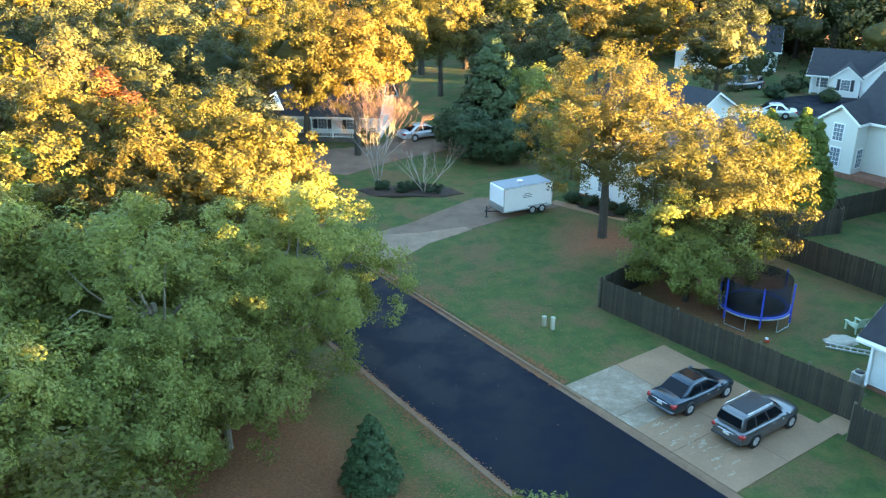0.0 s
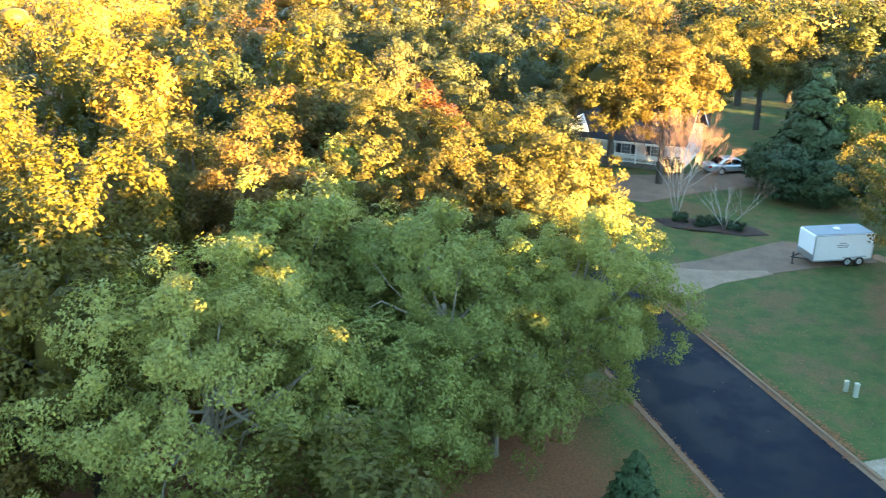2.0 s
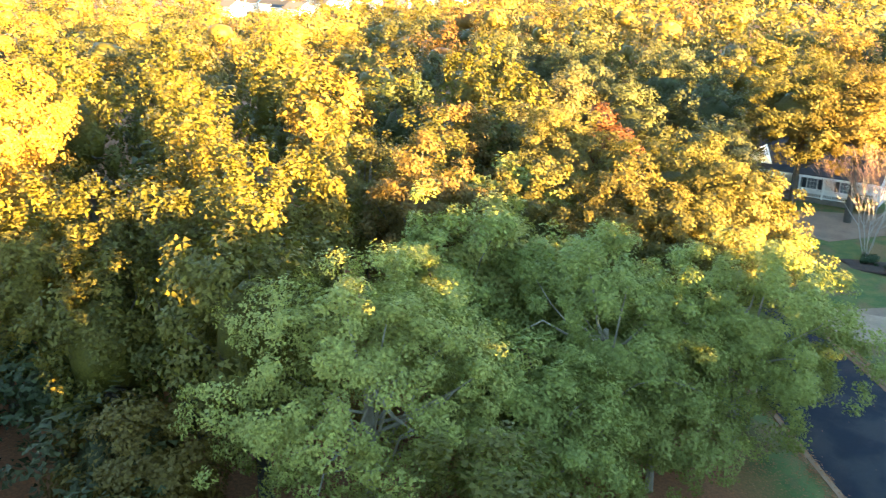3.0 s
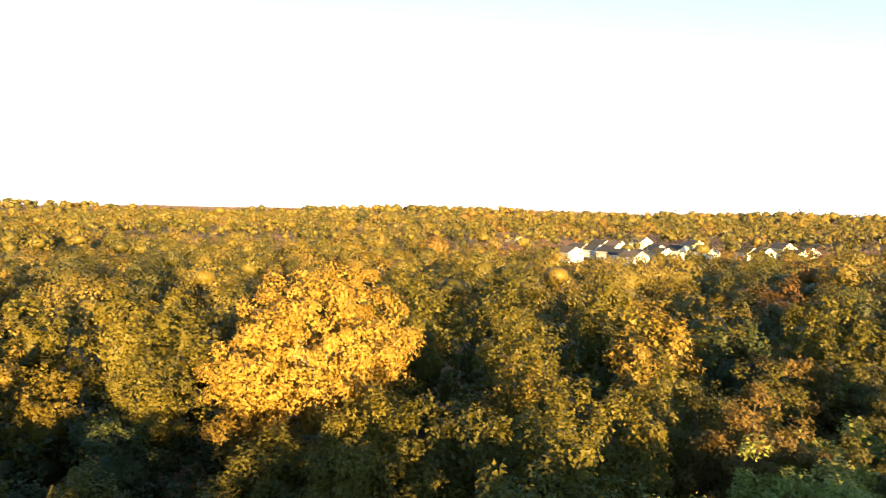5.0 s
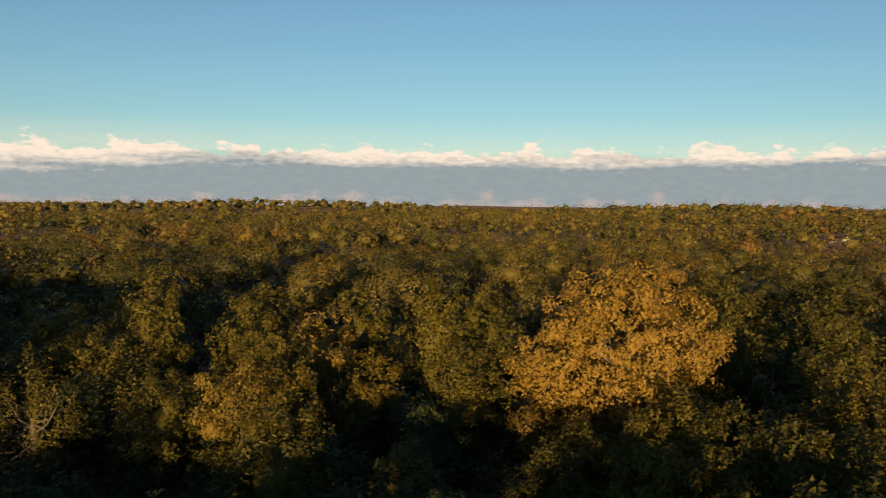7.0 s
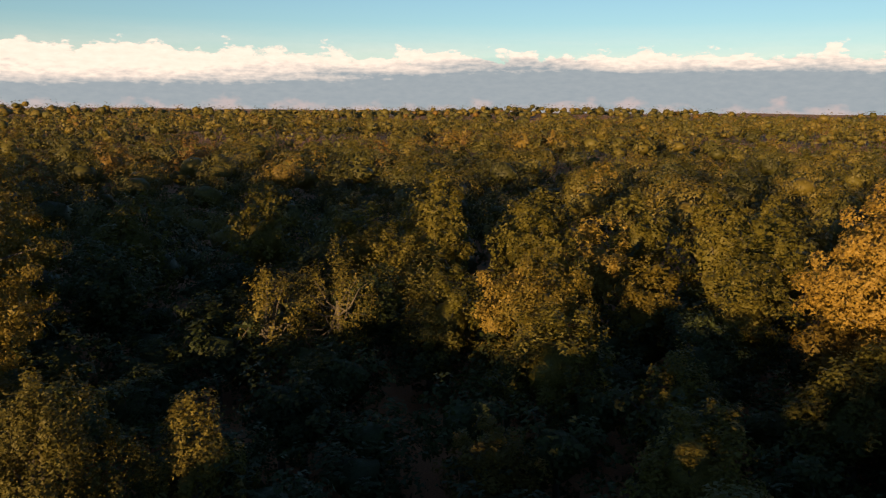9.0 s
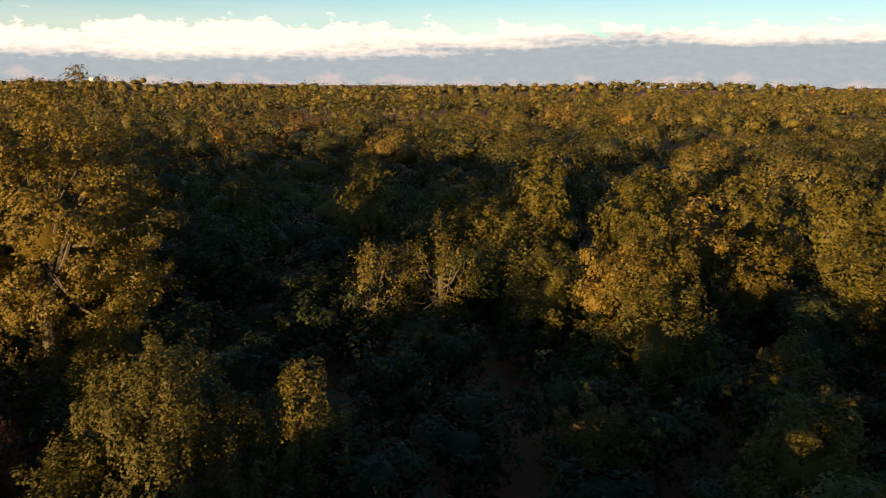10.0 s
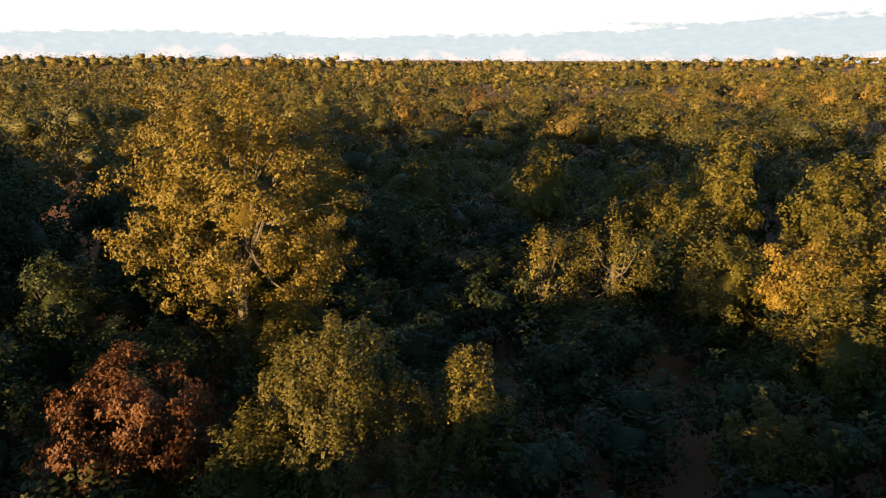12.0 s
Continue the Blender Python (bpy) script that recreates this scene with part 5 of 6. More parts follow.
    part("rear_window", quad_panel(f(a, bx0 - 0.03, rx0 - 0.02, bw * .86, rw * .86, 1), f(a, bx0 - 0.03, rx0 - 0.02, bw * .86, rw * .86, -1), f(b, bx0 - 0.03, rx0 - 0.02, bw * .86, rw * .86, -1), f(b, bx0 - 0.03, rx0 - 0.02, bw * .86, rw * .86, 1), 0.02, 0.025), CAR_GLASS, root)
    if sunroof:
        x0, x1 = (rx0 + 0.35, rx1 - 0.12) if suv else (rx1 - 0.85, rx1 - 0.2)
        part("sunroof", boxm(x0, x1, -rw + 0.16, rw - 0.16, H - 0.03, H + 0.014, 0.01), CAR_GLASS, root, "dark glass sunroof")
    if rails:
        for side in (-1, 1):
            bm = bmesh.new()
            y = side * (rw - 0.06)
            tube(bm, [(rx0 + 0.2, y, zr), (rx0 + 0.3, y, H + 0.045), (rx1 - 0.25, y, H + 0.045), (rx1 - 0.12, y, zr)], 0.016, 6)
            part("roof_rail", bm, CHROME, root)
    for x in (wb / 2, -wb / 2):
        for side in (-1, 1):
            r = 0.36 if suv else 0.33
            arch = loft([[(x + math.cos(k * math.tau / 20) * (r + 0.05), side * (hw - q), r + math.sin(k * math.tau / 20) * (r + 0.05)) for k in range(20)] for q in (-0.006, 0.1)])
            part("wheel_arch", arch, BLACK, root)
            wheel(root, x, side * (hw - 0.075), r, side)
    for side in (-1, 1):
        part("tail_light", boxm(xr + 0.03, xr + 0.32, min(side * (hw - 0.34), side * (hw - 0.06)), max(side * (hw - 0.34), side * (hw - 0.06)), tail - 0.33, tail - 0.13, 0.05), RED_LENS, root)
        part("headlight", boxm(xf - 0.50, xf - 0.14, min(side * (hw - 0.5), side * (hw - 0.22)), max(side * (hw - 0.5), side * (hw - 0.22)), hood - 0.40, hood - 0.26, 0.06), CLEAR_LENS, root)
        part("mirror", boxm(0.78, 0.95, min(side * (hw - 0.02), side * (hw + 0.16)), max(side * (hw - 0.02), side * (hw + 0.16)), zb + 0.02, zb + 0.15, 0.03), paint, root)
        bm = bmesh.new()
        for t in (0.14, 0.85):
            box(bm, t - 0.3, t - 0.14, side * hw - 0.012, side * hw + 0.016, zb - 0.2, zb - 0.165)
        part("door_handle", bm, CHROME, root)
    part("number_plate", boxm(xr - 0.012, xr + 0.02, -0.16, 0.16, 0.62, 0.76, 0.005), TRIM, root)
    part("bumper", boxm(xr - 0.03, xr + 0.3, -hw + 0.12, hw - 0.12, 0.34, 0.5, 0.06), BLACK if suv else paint, root)
    part("trim_strip", boxm(xr - 0.02, xr + 0.05, -0.45, 0.45, 0.79, 0.82, 0.01), CHROME, root)
    return root


car("sedan", W(27.75, 20.1, 0.036) @ Matrix.Scale(0.9, 4), PAINT_BLUE, "slate-blue saloon car with sunroof parked on concrete")
car("suv", W(28.0, 17.0, 0.036) @ Matrix.Scale(0.88, 4), PAINT_GREY, "grey sport utility car with glass roof and rails", L=4.68, Wd=1.89, H=1.71, suv=True, rails=True)
car("sedan", pose(-1.9, 78.6, 0.03, 0, 0, 28), PAINT_SILVER, "silver saloon car parked before the white house", sunroof=False)
car("sedan", pose(34.2, 86.8, 0.03, 0, 0, 165), PAINT_WHITE, "white saloon car beside the turning circle", sunroof=False)
car("suv", pose(36.4, 101.4, 0.0, 0, 0, 200), PAINT_GREY, "grey car parked before a far house", L=4.5, Wd=1.85, H=1.65, suv=True, sunroof=False)

# ---- water tower on the skyline ----
tx, ty = polar(122.8, 1400)
tz = float(ground_z(np.array(tx), np.array(ty)))
tower = tagged(new("water_tower"), "pale water tower on legs above distant woods", "water tower")
tower.matrix_world = pose(tx, ty, tz)
top = 26.5 - tz
part("tank", loft([[(math.cos(k * math.tau / 20) * q, math.sin(k * math.tau / 20) * q, top - dz) for k in range(20)]
                   for q, dz in ((0.6, 0.0), (2.6, 0.5), (4.0, 1.7), (4.3, 3.2), (4.2, 4.6), (3.2, 6.0), (1.4, 6.8))]), WHITE_PAINT, tower)
part("riser", loft([[(math.cos(k * math.tau / 10) * 0.7, math.sin(k * math.tau / 10) * 0.7, z) for k in range(10)] for z in (-0.5, top - 6.6)]), WHITE_PAINT, tower)
for k in range(6):
    a = k * math.tau / 6
    bm = bmesh.new()
    tube(bm, [(math.cos(a) * 5.2, math.sin(a) * 5.2, -0.5), (math.cos(a) * 4.2, math.sin(a) * 4.2, top - 4.4)], 0.28, 6)
    part("leg", bm, WHITE_PAINT, tower)

# ---- cargo trailer ----
t = tagged(new("cargo_trailer"), "white enclosed cargo trailer with twin axles on the drive", "trailer")
t.matrix_world = pose(5.55, 57.6, 0.03, 0, 0, 27.5) @ Matrix.Diagonal((0.93, 0.95, 0.9, 1))
part("body", boxm(-2.2, 2.2, -1.05, 1.05, 0.48, 2.42, 0.06), WHITE_PAINT, t)
part("roof_panel", boxm(-2.1, 2.12, -0.97, 0.97, 2.42, 2.47, 0.02), GREY_ROOF, t)
part("vent", boxm(-0.3, 0.1, -0.2, 0.2, 2.47, 2.6, 0.05), WHITE_PAINT, t)
part("stone_guard", boxm(-2.215, -2.19, -1.04, 1.04, 0.5, 0.98), STEEL, t)
part("side_skirt", boxm(-2.0, 2.1, -1.065, -1.04, 0.46, 0.56), STEEL, t)
bm = bmesh.new()
for z in (0.5, 2.38):
    box(bm, -2.21, 2.21, -1.062, -1.04, z, z + 0.05)
for x in (-2.2, 2.15):
    box(bm, x, x + 0.06, -1.062, -1.04, 0.5, 2.4)
part("edge_trim", bm, STEEL, t)
bm = bmesh.new()
for zz, w in ((1.75, 0.55), (1.60, 0.9), (1.46, 0.75)):
    box(bm, -0.1 - w / 2, -0.1 + w / 2, -1.056, -1.045, zz, zz + 0.07)
part("lettering", bm, GREY_BARS, t)
part("fender", boxm(0.0, 1.75, -1.13, -1.02, 0.66, 0.76, 0.03), STEEL, t)
for x in (0.42, 1.28):
    for side in (-1, 1):
        wheel(t, x, side * 0.98, 0.34, side)
bm = bmesh.new()
tube(bm, [(-2.2, -0.6, 0.5), (-3.2, 0, 0.5)], 0.05, 5)
tube(bm, [(-2.2, 0.6, 0.5), (-3.2, 0, 0.5)], 0.05, 5)
part("tongue", bm, BLACK, t)
bm = bmesh.new()
tube(bm, [(-3.05, 0, 0.9), (-3.05, 0, 0.02)], 0.05, 6)
box(bm, -3.17, -2.93, -0.12, 0.12, 0.0, 0.04)
part("jack", bm, BLACK, t)
part("side_door", boxm(-1.9, -1.1, -1.058, -1.046, 0.62, 2.25, 0.004), WHITE_PAINT, t)

# ---- fences of the yard ----
fence([wp(30.9, 29.0), wp(31.35, 22), wp(31.8, 14.6)], "weathered grey board fence beside the parking pad")
fence([wp(30.3, 14.3), wp(30.3, 5)], "weathered grey board fence near the house corner")
fence([wp(45.2, 31.5), wp(45.0, 20)], "weathered board fence at the back of the yard")
fence([wp(31.0, 29.2), wp(45.0, 31.6)], "shaded board fence between two yards")
fence([wp(46.5, 31.8), wp(49.2, 29.0), wp(52.3, 27.9), wp(53.8, 29.3), wp(60, 28.4)], "weathered board fence round a further yard")

# ---- trampoline ----
t = tagged(new("trampoline"), "round trampoline with blue pad, black net and poles", "trampoline")
t.matrix_world = pose(16.5, 40.3, 0)
N, R = 32, 1.85


def annulus(r0, r1, z0, z1, n=N):
    return loft([[(math.cos(a) * r, math.sin(a) * r, z) for r, z in ((r0, z0), (r1, z0), (r1, z1), (r0, z1))] for a in (k * math.tau / n for k in range(n + 1))], False)


part("mat", annulus(0.01, R - 0.28, 0.88, 0.9), BLACK, t)
part("pad", annulus(R - 0.3, R, 0.86, 0.93), BLUE_PAD, t)
part("frame_ring", annulus(R - 0.06, R + 0.02, 0.78, 0.85), STEEL, t)
part("net", annulus(R - 0.12, R - 0.11, 0.93, 2.5), NET, t)
for k in range(6):
    a = radians(k * 60 + 20)
    bm = bmesh.new()
    tube(bm, [(math.cos(a) * (R + 0.05), math.sin(a) * (R + 0.05), 0.35), (math.cos(a) * (R + 0.05), math.sin(a) * (R + 0.05), 2.55)], 0.05, 8)
    part("pole", bm, BLUE_PAD, t)
for k in range(4):
    a0, a1 = radians(k * 90 + 20), radians(k * 90 + 58)
    bm = bmesh.new()
    p = [(math.cos(a) * (R - 0.02), math.sin(a) * (R - 0.02)) for a in (a0, a1)]
    tube(bm, [(*p[0], 0.8), (*p[0], 0.06), (p[0][0] * .98 + p[1][0] * .02, p[0][1] * .98 + p[1][1] * .02, 0.03), (*p[1], 0.03), (*p[1], 0.06), (*p[1], 0.8)], 0.024, 6)
    part("leg", bm, STEEL, t)

# ---- yard things ----
c = tagged(new("garden_chair"), "pale green slatted garden chair on the grass", "chair")
c.matrix_world = pose(21.3, 38.9, 0, 0, 0, 200) @ Matrix.Diagonal((0.9, 0.9, 0.9, 1))
for k in range(5):
    part("seat_slat", boxm(-0.28, 0.28, -0.3 + k * 0.12, -0.2 + k * 0.12, 0.36 - k * 0.02, 0.385 - k * 0.02, 0.004), PALE_GREEN, c)
for k in range(5):
    ob = part("back_slat", boxm(-0.05, 0.05, -0.012, 0.012, 0, 0.75, 0.004), PALE_GREEN, c)
    ob.matrix_local = pose(-0.24 + k * 0.12, 0.3, 0.28, -22, 0, 0)
for sx in (-1, 1):
    part("arm", boxm(sx * 0.36 - 0.07, sx * 0.36 + 0.07, -0.42, 0.34, 0.56, 0.585, 0.005), PALE_GREEN, c)
    part("leg", boxm(sx * 0.33 - 0.03, sx * 0.33 + 0.03, -0.38, -0.28, 0, 0.56, 0.005), PALE_GREEN, c)
    part("leg", boxm(sx * 0.33 - 0.03, sx * 0.33 + 0.03, 0.36, 0.46, 0, 0.56, 0.005), PALE_GREEN, c)

l = tagged(new("ladder"), "aluminium ladder lying on the lawn", "ladder")
l.matrix_world = pose(19.0, 37.0, 0, 0, 0, math.degrees(math.atan2(-0.9, 1.9)))
for y in (0, 0.42):
    part("rail", boxm(0, 2.9, y, y + 0.04, 0.02, 0.11, 0.005), ALU, l)
for k in range(9):
    part("rung", boxm(0.2 + k * 0.31, 0.24 + k * 0.31, 0.04, 0.42, 0.045, 0.085), ALU, l)


def lump(name, x, y, sx, sy, sz, material, label, cat, seed, jag=0.12):
    rng = random.Random(seed)
    bm = bmesh.new()
    bmesh.ops.create_icosphere(bm, subdivisions=3, radius=1)
    for v in bm.verts:
        n = noise.noise(v.co * 1.7 + Vector((seed, 0, 0)))
        v.co = Vector((v.co.x * sx, v.co.y * sy, max(v.co.z, -0.02) * sz)) * (1 + n * jag * 3)
    for f in bm.faces:
        f.smooth = True
    ob = tagged(new(name), label, cat)
    ob.matrix_world = pose(x, y, 0)
    part("surface", bm, material, ob)
    return ob


lump("tarp", 20.1, 37.65, 0.85, 0.5, 0.26, TARP, "crumpled beige tarpaulin behind the ladder", "tarpaulin", 4)
a = tagged(new("air_conditioner"), "pale grey outdoor air conditioning unit beside house wall", "appliance")
a.matrix_world = pose(19.15, 33.75, 0, 0, 0, TURN) @ Matrix.Scale(0.66, 4)
part("case", boxm(-0.4, 0.4, -0.4, 0.4, 0.06, 0.82, 0.03), AC_GREY, a)
part("base_pad", boxm(-0.5, 0.5, -0.5, 0.5, 0, 0.06, 0.01), CONCRETE, a)
part("fan_grille", loft([[(math.cos(k * math.tau / 20) * q, math.sin(k * math.tau / 20) * q, z) for k in range(20)] for q, z in ((0.33, 0.82), (0.33, 0.85), (0.05, 0.86))]), BLACK, a)
for k in range(5):
    part("louvre", boxm(-0.41, -0.4, -0.34, 0.34, 0.16 + k * 0.12, 0.22 + k * 0.12), BLACK, a)
b = tagged(new("bin"), "dark green wheeled bin behind the fence", "bin")
b.matrix_world = W(31.1, 14.0, 0)
part("tub", boxm(-0.28, 0.28, -0.3, 0.3, 0.05, 1.0, 0.05), BIN_GREEN, b)
part("lid", boxm(-0.31, 0.31, -0.33, 0.34, 1.0, 1.08, 0.03), BIN_GREEN, b)
r_ = tagged(new("toy"), "small red and white plastic toy in grass", "toy")
r_.matrix_world = pose(16.3, 37.6, 0)
part("base", boxm(-0.12, 0.12, -0.1, 0.1, 0, 0.16, 0.04), RED_PLASTIC, r_)
part("top", boxm(-0.1, 0.06, -0.08, 0.1, 0.16, 0.28, 0.04), TRIM, r_)
for (x, y), hgt in (((5.25, 39.45), 0.75), ((5.65, 39.05), 0.95)):
    p = tagged(new("utility_pedestal"), "pale utility pedestal standing in the lawn", "utility box", "pedestals")
    p.matrix_world = pose(x, y, 0, 0, 0, 20) @ Matrix.Scale(0.76, 4)
    part("case", boxm(-0.13, 0.13, -0.11, 0.11, 0, hgt, 0.03), PALE_PLASTIC, p)
    part("cap", boxm(-0.145, 0.145, -0.125, 0.125, hgt - 0.14, hgt + 0.04, 0.035), PALE_PLASTIC, p)

# ---- planting near the houses ----
bed = lump("flower_bed", -2.6, 62.2, 3.6, 1.6, 0.16, MULCH, "dark mulched bed under bare trees", "flower bed", 7)
lump("flower_bed", 11.8, 57.4, 2.6, 0.8, 0.14, MULCH, "dark mulched bed along the house front", "flower bed", 8).rotation_euler[2] = radians(-38)


def bare_tree(x, y, h, spread, seed, stems, material, label, depth=5):
    """A leafless small tree: forking stems down to fine twigs."""
    rng = random.Random(seed)
    root = tagged(new("bare_tree"), label, "tree")
    root.matrix_world = pose(x, y, 0)
    bm, tw = bmesh.new(), bmesh.new()

    def grow(p, d, L, r, k):
        q = p + d * L * 0.5 + Vector((rng.gauss(0, 0.04), rng.gauss(0, 0.04), 0.02)) * L
        e = q + (d + Vector((rng.gauss(0, 0.12), rng.gauss(0, 0.12), 0.1))).normalized() * L * 0.5
        tube(bm if k > depth - 3 else tw, [tuple(p), tuple(q), tuple(e)], [max(r, 0.007), max(r * 0.82, 0.006), max(r * 0.65, 0.005)], 5 if k > 2 else 3)
        if k == 0:
            return
        for _ in range(3):
            nd = (d + Vector((rng.gauss(0, 0.36), rng.gauss(0, 0.36), rng.uniform(0.0, 0.3)))).normalized()
            grow(e, nd, L * rng.uniform(0.62, 0.82), r * 0.6, k - 1)

    for i in range(stems):
        a = i * math.tau / stems + rng.uniform(-0.4, 0.4)
        d = Vector((math.cos(a) * spread, math.sin(a) * spread, 1)).normalized()
        grow(Vector((math.cos(a) * 0.1, math.sin(a) * 0.1, -0.05)), d, h * 0.32, 0.046, depth)
    part("stem", bm, STEM_GREY, root)
    tagged(part("twig_crown", tw, TWIG, root, "fine reddish twigs"), kind="stuff")
    return root


TWIG = plain("twig", (0.17, 0.10, 0.075), 0.8, var=0.25)
STEM_GREY = plain("stem_grey", (0.33, 0.28, 0.24), 0.85, var=0.25)
bare_tree(-5.2, 64.0, 7.4, 0.30, 3, 6, BARK_PALE, "leafless crape myrtle with pinkish twigs in a bed", 5)
bare_tree(-1.5, 61.9, 4.8, 0.85, 9, 5, BARK_PALE, "bare pale multi-stemmed shrub in a mulched bed", 4)


def conifer(x, y, h, r, material, seed, label, size=0.2, clumps=150, per=45, power=0.8, crad=0.5):
    rng = np.random.default_rng(seed)
    root = tagged(new("conifer"), label, "tree")
    root.matrix_world = pose(x, y, 0, 0, 0, float(rng.uniform(0, 360)))
    per, size = int(per * 1.7), size * 0.78
    t = rng.uniform(0, 1, clumps) ** 1.5
    a = rng.uniform(0, math.tau, clumps)
    rad = r * (1 - t) ** power * rng.uniform(0.6, 1.05, clumps)
    c = np.stack([np.cos(a) * rad, np.sin(a) * rad, 0.3 + t * (h - 0.5)], 1)
    out = unit(np.stack([np.cos(a), np.sin(a), np.full(clumps, 0.35)], 1))
    V = leaf_blades(rng, c, out, crad * (0.45 + 0.7 * (1 - t)), per, size, flat=0.6, stretch=1.8)
    bm = bmesh.new()
    tube(bm, [(0, 0, -0.2), (0, 0, h * 0.5), (0, 0, h * 0.96)], [0.16, 0.1, 0.02], 6)
    part("trunk", bm, BARK, root)
    part_mesh("crown", arrays_mesh("crown", V, leaves(V), material), root)
    return root


conifer(24.6, 56.2, 7.9, 2.1, LEAF_CEDAR, 61, "bright green cypress catching evening sun", 0.15, 260)
conifer(22.9, 57.8, 7.6, 1.9, LEAF_CEDAR, 62, "bright green cypress catching evening sun", 0.15, 260)
conifer(26.0, 56.8, 6.8, 1.7, LEAF_CEDAR, 63, "dark-sided green cypress beside the yard", 0.15, 260)
conifer(4.6, 79.0, 9.8, 3.6, LEAF_DARK, 64, "dark evergreen tree beside a drive", 0.3, 260, 50, 0.6, 0.9)
# shade on this conifer's body comes from its leaf colour
conifer(11.4, 84.0, 11.0, 2.6, LEAF_SHADE, 65, "tall pale green conifer behind darker evergreens", 0.28, 200, 45, 0.7, 0.8)
for i, (x, y, hh, rr) in enumerate(((2.4, 71, 4.4, 2.6), (5.6, 70, 4.2, 2.6), (8.2, 72, 4.8, 2.4), (1.2, 74.5, 4.2, 2.2))):
    tree(x, y, hh, rr, LEAF_DARK, 70 + i, base=0.2, clumps=110, per=50, size=0.2, crad=0.7, name="evergreen_shrub", label="large dark evergreen shrub", limb=6)
conifer(*polar(6.0, 26.4), 3.3, 1.05, LEAF_HOLLY, 66, "dark green holly bush on the verge", 0.085, 420, 34, 0.6, 0.24)
tree(*polar(-8.0, 21.0), 3.9, 1.5, LEAF_STREET, 75, base=0.8, clumps=60, per=60, size=0.13, crad=0.5, label="small leafy tree at the street edge", limb=6)
rs = random.Random(12)
for az, r, hh, rr in ((-22.5, 108, 1.6, 1.3), (-21.6, 104, 1.4, 1.2), (-24.3, 112, 2.4, 2.2), (-25.6, 110, 1.4, 1.2), (-24.8, 104, 1.3, 1.0), (-20.2, 112, 4.6, 2.8), (-27.4, 109, 1.2, 1.2)):
    tree(*polar(az, r), hh, rr, LEAF_DARK, rs.randint(100, 900), base=0.1, clumps=45, per=30, size=0.25, crad=0.6, name="shrub", label="rounded dark green garden shrub", limb=4)
for k, (x, y, hh) in enumerate(((-4.6, 62.6, 0.7), (-3.2, 61.9, 0.9), (-2.2, 62.7, 0.6), (-0.8, 61.8, 0.7))):
    tree(x, y, hh, 0.75, LEAF_DARK, 320 + k, base=0.05, clumps=22, per=26, size=0.12, crad=0.3, name="shrub", label="low dark shrub in a mulched bed", limb=3)
# shrubs along the bed of the white-walled house
for k in range(5):
    tree(9.6 + k * 1.1, 59.3 - k * 0.85, 0.9, 0.7, LEAF_DARK, 300 + k, base=0.05, clumps=25, per=30, size=0.12, crad=0.35, name="shrub", label="low dark shrub in mulch beside house", limb=3)
tree(-7.2, 77.2, 1.3, 1.2, LEAF_DARK, 310, base=0.05, clumps=40, per=30, size=0.16, crad=0.4, name="shrub", label="round clipped shrub before the porch", limb=4)

# leaf colour carries the shade of this tree
tree(*polar(-18.0, 102), 12.0, 5.6, LEAF_SHADE, 514, base=0.0, clumps=320, per=40, size=0.19, crad=0.8, limb=12, label="broad yellow-green tree before a white house")
# background trees among the houses; LEAF_SHADE on some paints in shade that nothing casts
for az, r, hh, rr, mt, sd in ((15.0, 80, 11.6, 5.6, LEAF_SHADE, 1), (20.0, 77, 10.6, 5.4, LEAF_SHADE, 2), (25, 75, 11.2, 5.2, LEAF_SHADE, 3), (22.6, 84, 11.8, 4.6, LEAF_SHADE, 21), (17.6, 88, 12.6, 4.8, LEAF_SHADE, 22), (12.5, 96, 13, 5.5, LEAF_GOLD, 4), (18, 98, 12.5, 5.5, LEAF_SHADE, 5),
                          (23.5, 96, 13, 5.5, LEAF_SHADE, 6), (27.5, 100, 13, 5.5, LEAF_SHADE, 7), (3.2, 92, 13.5, 4.6, LEAF_YELLOW, 8), (0.2, 98, 14, 4.8, LEAF_YELLOW, 9), (-3.4, 98, 9.5, 4.0, LEAF_SHADE, 10),
                          (-7.2, 92, 9.8, 4.4, LEAF_SHADE, 11), (-10.2, 104, 14.5, 5.2, LEAF_YELLOW, 12), (-13.6, 106, 14.0, 5.0, LEAF_YELLOW, 13), (-6, 80, 7.2, 3.2, LEAF_STREET, 15),
                          (7.6, 104, 14.2, 5.4, LEAF_YELLOW, 16), (-9, 66, 6.4, 2.6, LEAF_STREET, 17), (14.2, 66, 9.4, 4.2, LEAF_SHADE, 18), (28, 64, 10.6, 4.8, LEAF_SHADE, 19), (32, 60, 11.0, 4.8, LEAF_YELLOW, 20)):
    tree(*polar(az, r), hh, rr, mt, 500 + sd, clumps=230, per=34, size=0.21, crad=0.8, limb=8, label="autumn garden tree among the houses")

# ---- fallen leaves along the kerbs, on the lawn and the street ----
rng = np.random.default_rng(77)


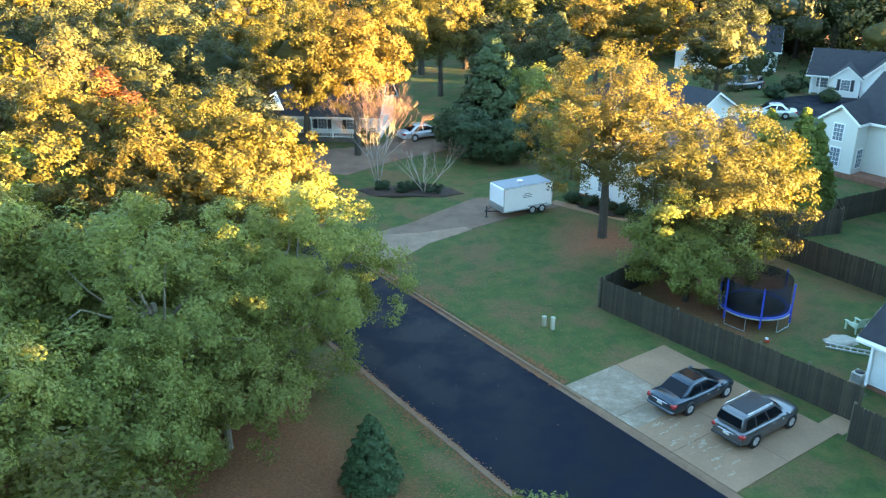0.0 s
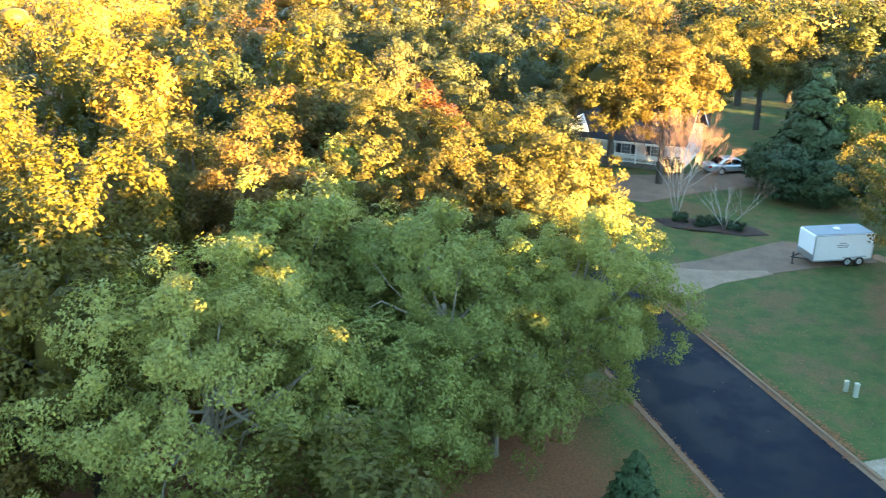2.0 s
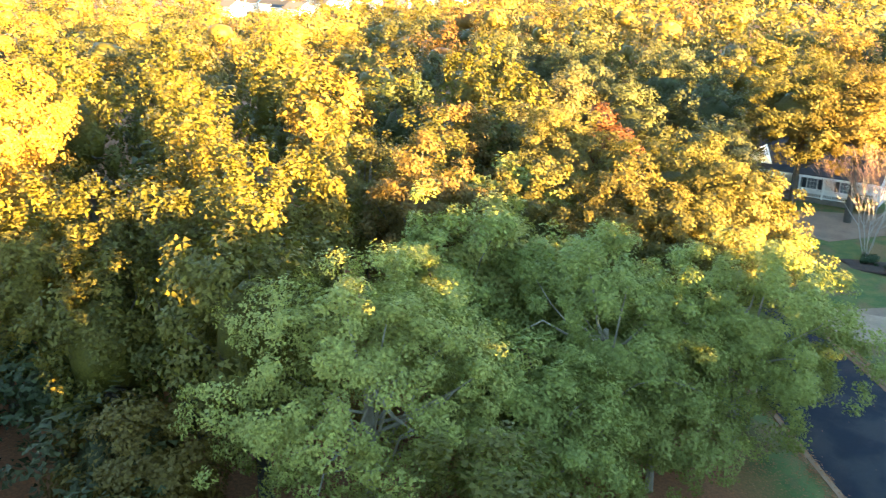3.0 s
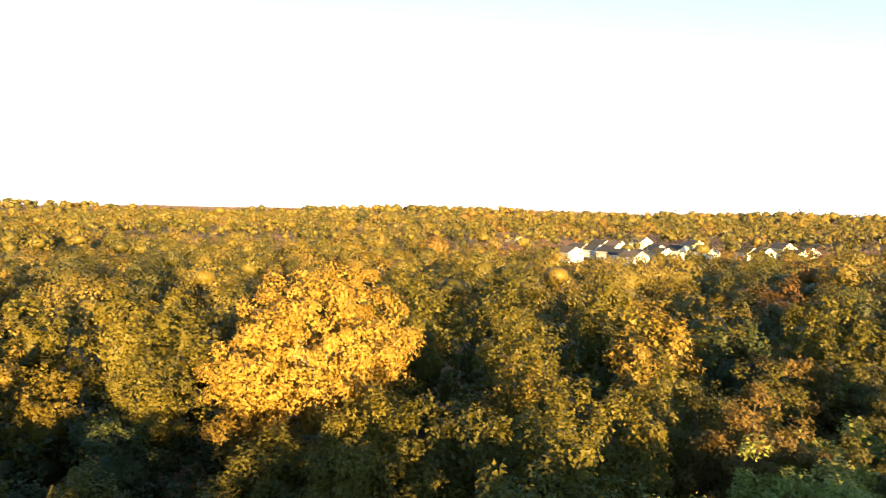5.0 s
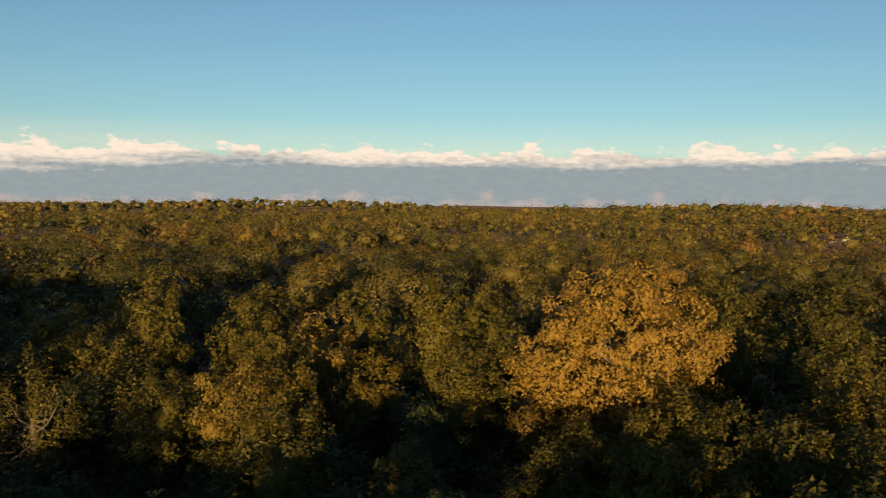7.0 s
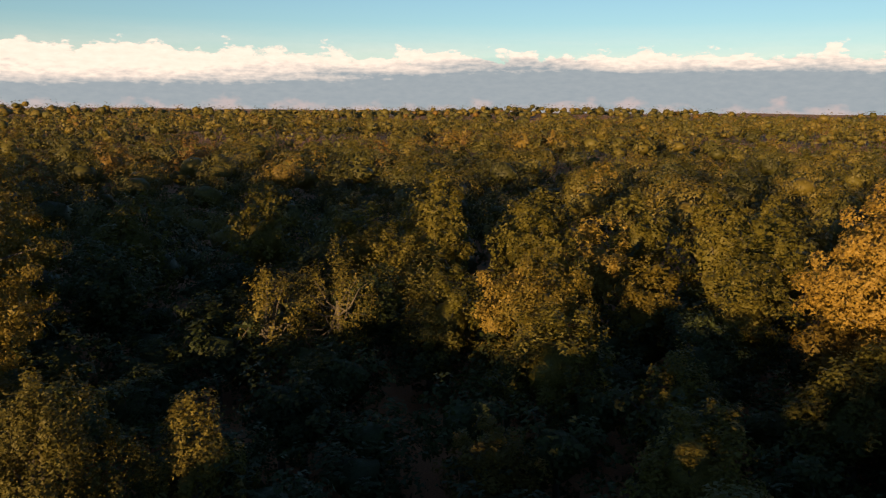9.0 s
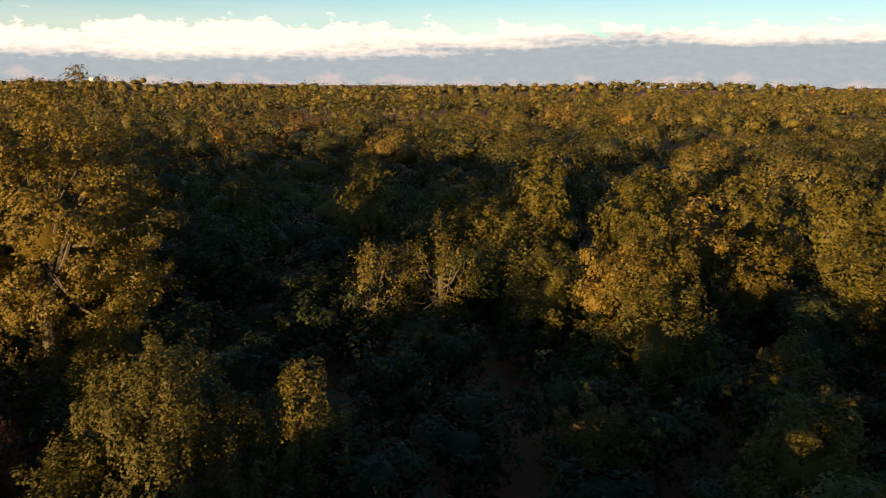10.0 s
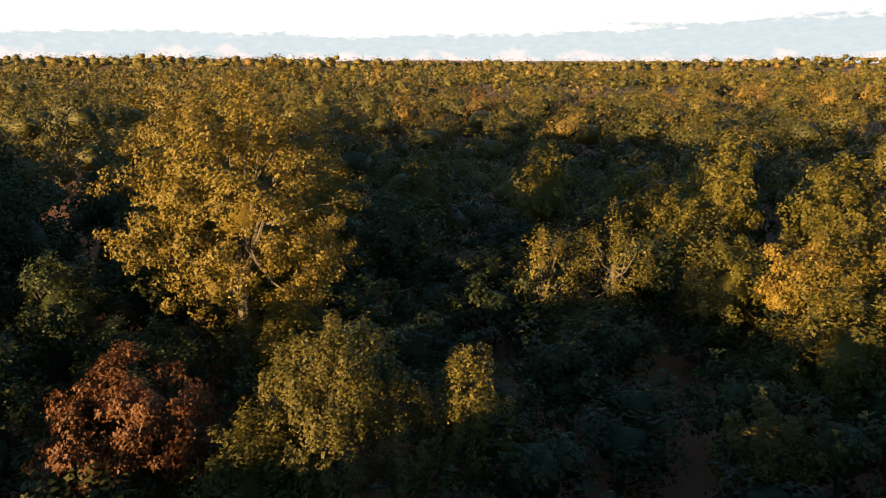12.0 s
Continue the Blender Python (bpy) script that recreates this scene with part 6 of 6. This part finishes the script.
def litter_leaves(n, u, s, z, size):
    V = np.empty((n, 3, 3))
    a = rng.uniform(0, math.tau, n)
    sz = size * rng.uniform(0.6, 1.4, n)
    for i in range(3):
        b = a + i * 2.2
        V[:, i, 0] = u + np.cos(b) * sz
        V[:, i, 1] = s + np.sin(b) * sz
        V[:, i, 2] = z + rng.uniform(0, 0.025, n)
    out = V.reshape(-1, 3).copy()
    out[:, 0] = N2.x * V.reshape(-1, 3)[:, 0] + D2.x * V.reshape(-1, 3)[:, 1]
    out[:, 1] = N2.y * V.reshape(-1, 3)[:, 0] + D2.y * V.reshape(-1, 3)[:, 1]
    return out


def drift(n, u0, spread, s0, s1):
    """Leaves gathered along a line of the street, in uneven heaps."""
    s = rng.uniform(s0, s1, n)
    keepm = (np.sin(s * 1.3) + np.sin(s * 0.47 + 2) + rng.normal(0, 0.9, n)) > -0.4
    s = s[keepm]
    return u0 + rng.normal(0, spread, len(s)), s


LITTER = leaf_mat("fallen_leaf", (0.15, 0.045, 0.018), (0.27, 0.095, 0.036), (0.36, 0.17, 0.07), spread=0.1, trans=0.1)
for lab, nm, blocks in (("drift of rust-brown leaves along the kerb", "fallen_leaves", ((9000, KL - 0.14, 0.22, 8, 60, 0.035), (7000, KR + 0.12, 0.16, 24.3, 60, 0.035), (4200, KL + 0.26, 0.10, 8, 60, -0.06), (2600, KR - 0.28, 0.09, 24.3, 60, -0.06))),
                        ("loose rust-brown leaves scattered over the verge", "fallen_leaves", ((22000, 12.8, 2.4, 8, 44, 0.02), (1500, 26.5, 2.0, 25, 43, 0.02)))):
    vs = []
    for n, u0, sp, s0, s1, z in blocks:
        u, s = drift(n, u0, sp, s0, s1)
        ok = (u < KL - 0.02) | (u > KR + 0.02) | (z < 0)
        vs.append(litter_leaves(int(ok.sum()), u[ok], s[ok], z, 0.042))
    V = np.concatenate(vs)
    tagged(new(nm, arrays_mesh(nm, V, leaves(V), LITTER)), lab, "leaves", kind="stuff")
n = 70
V = litter_leaves(n, rng.uniform(KL + 0.5, KR - 0.5, n), rng.uniform(10, 48, n), -0.085, 0.035)
tagged(new("road_leaves", arrays_mesh("road_leaves", V, leaves(V), LITTER)), "pale leaves scattered on dark asphalt", "leaves", kind="stuff")
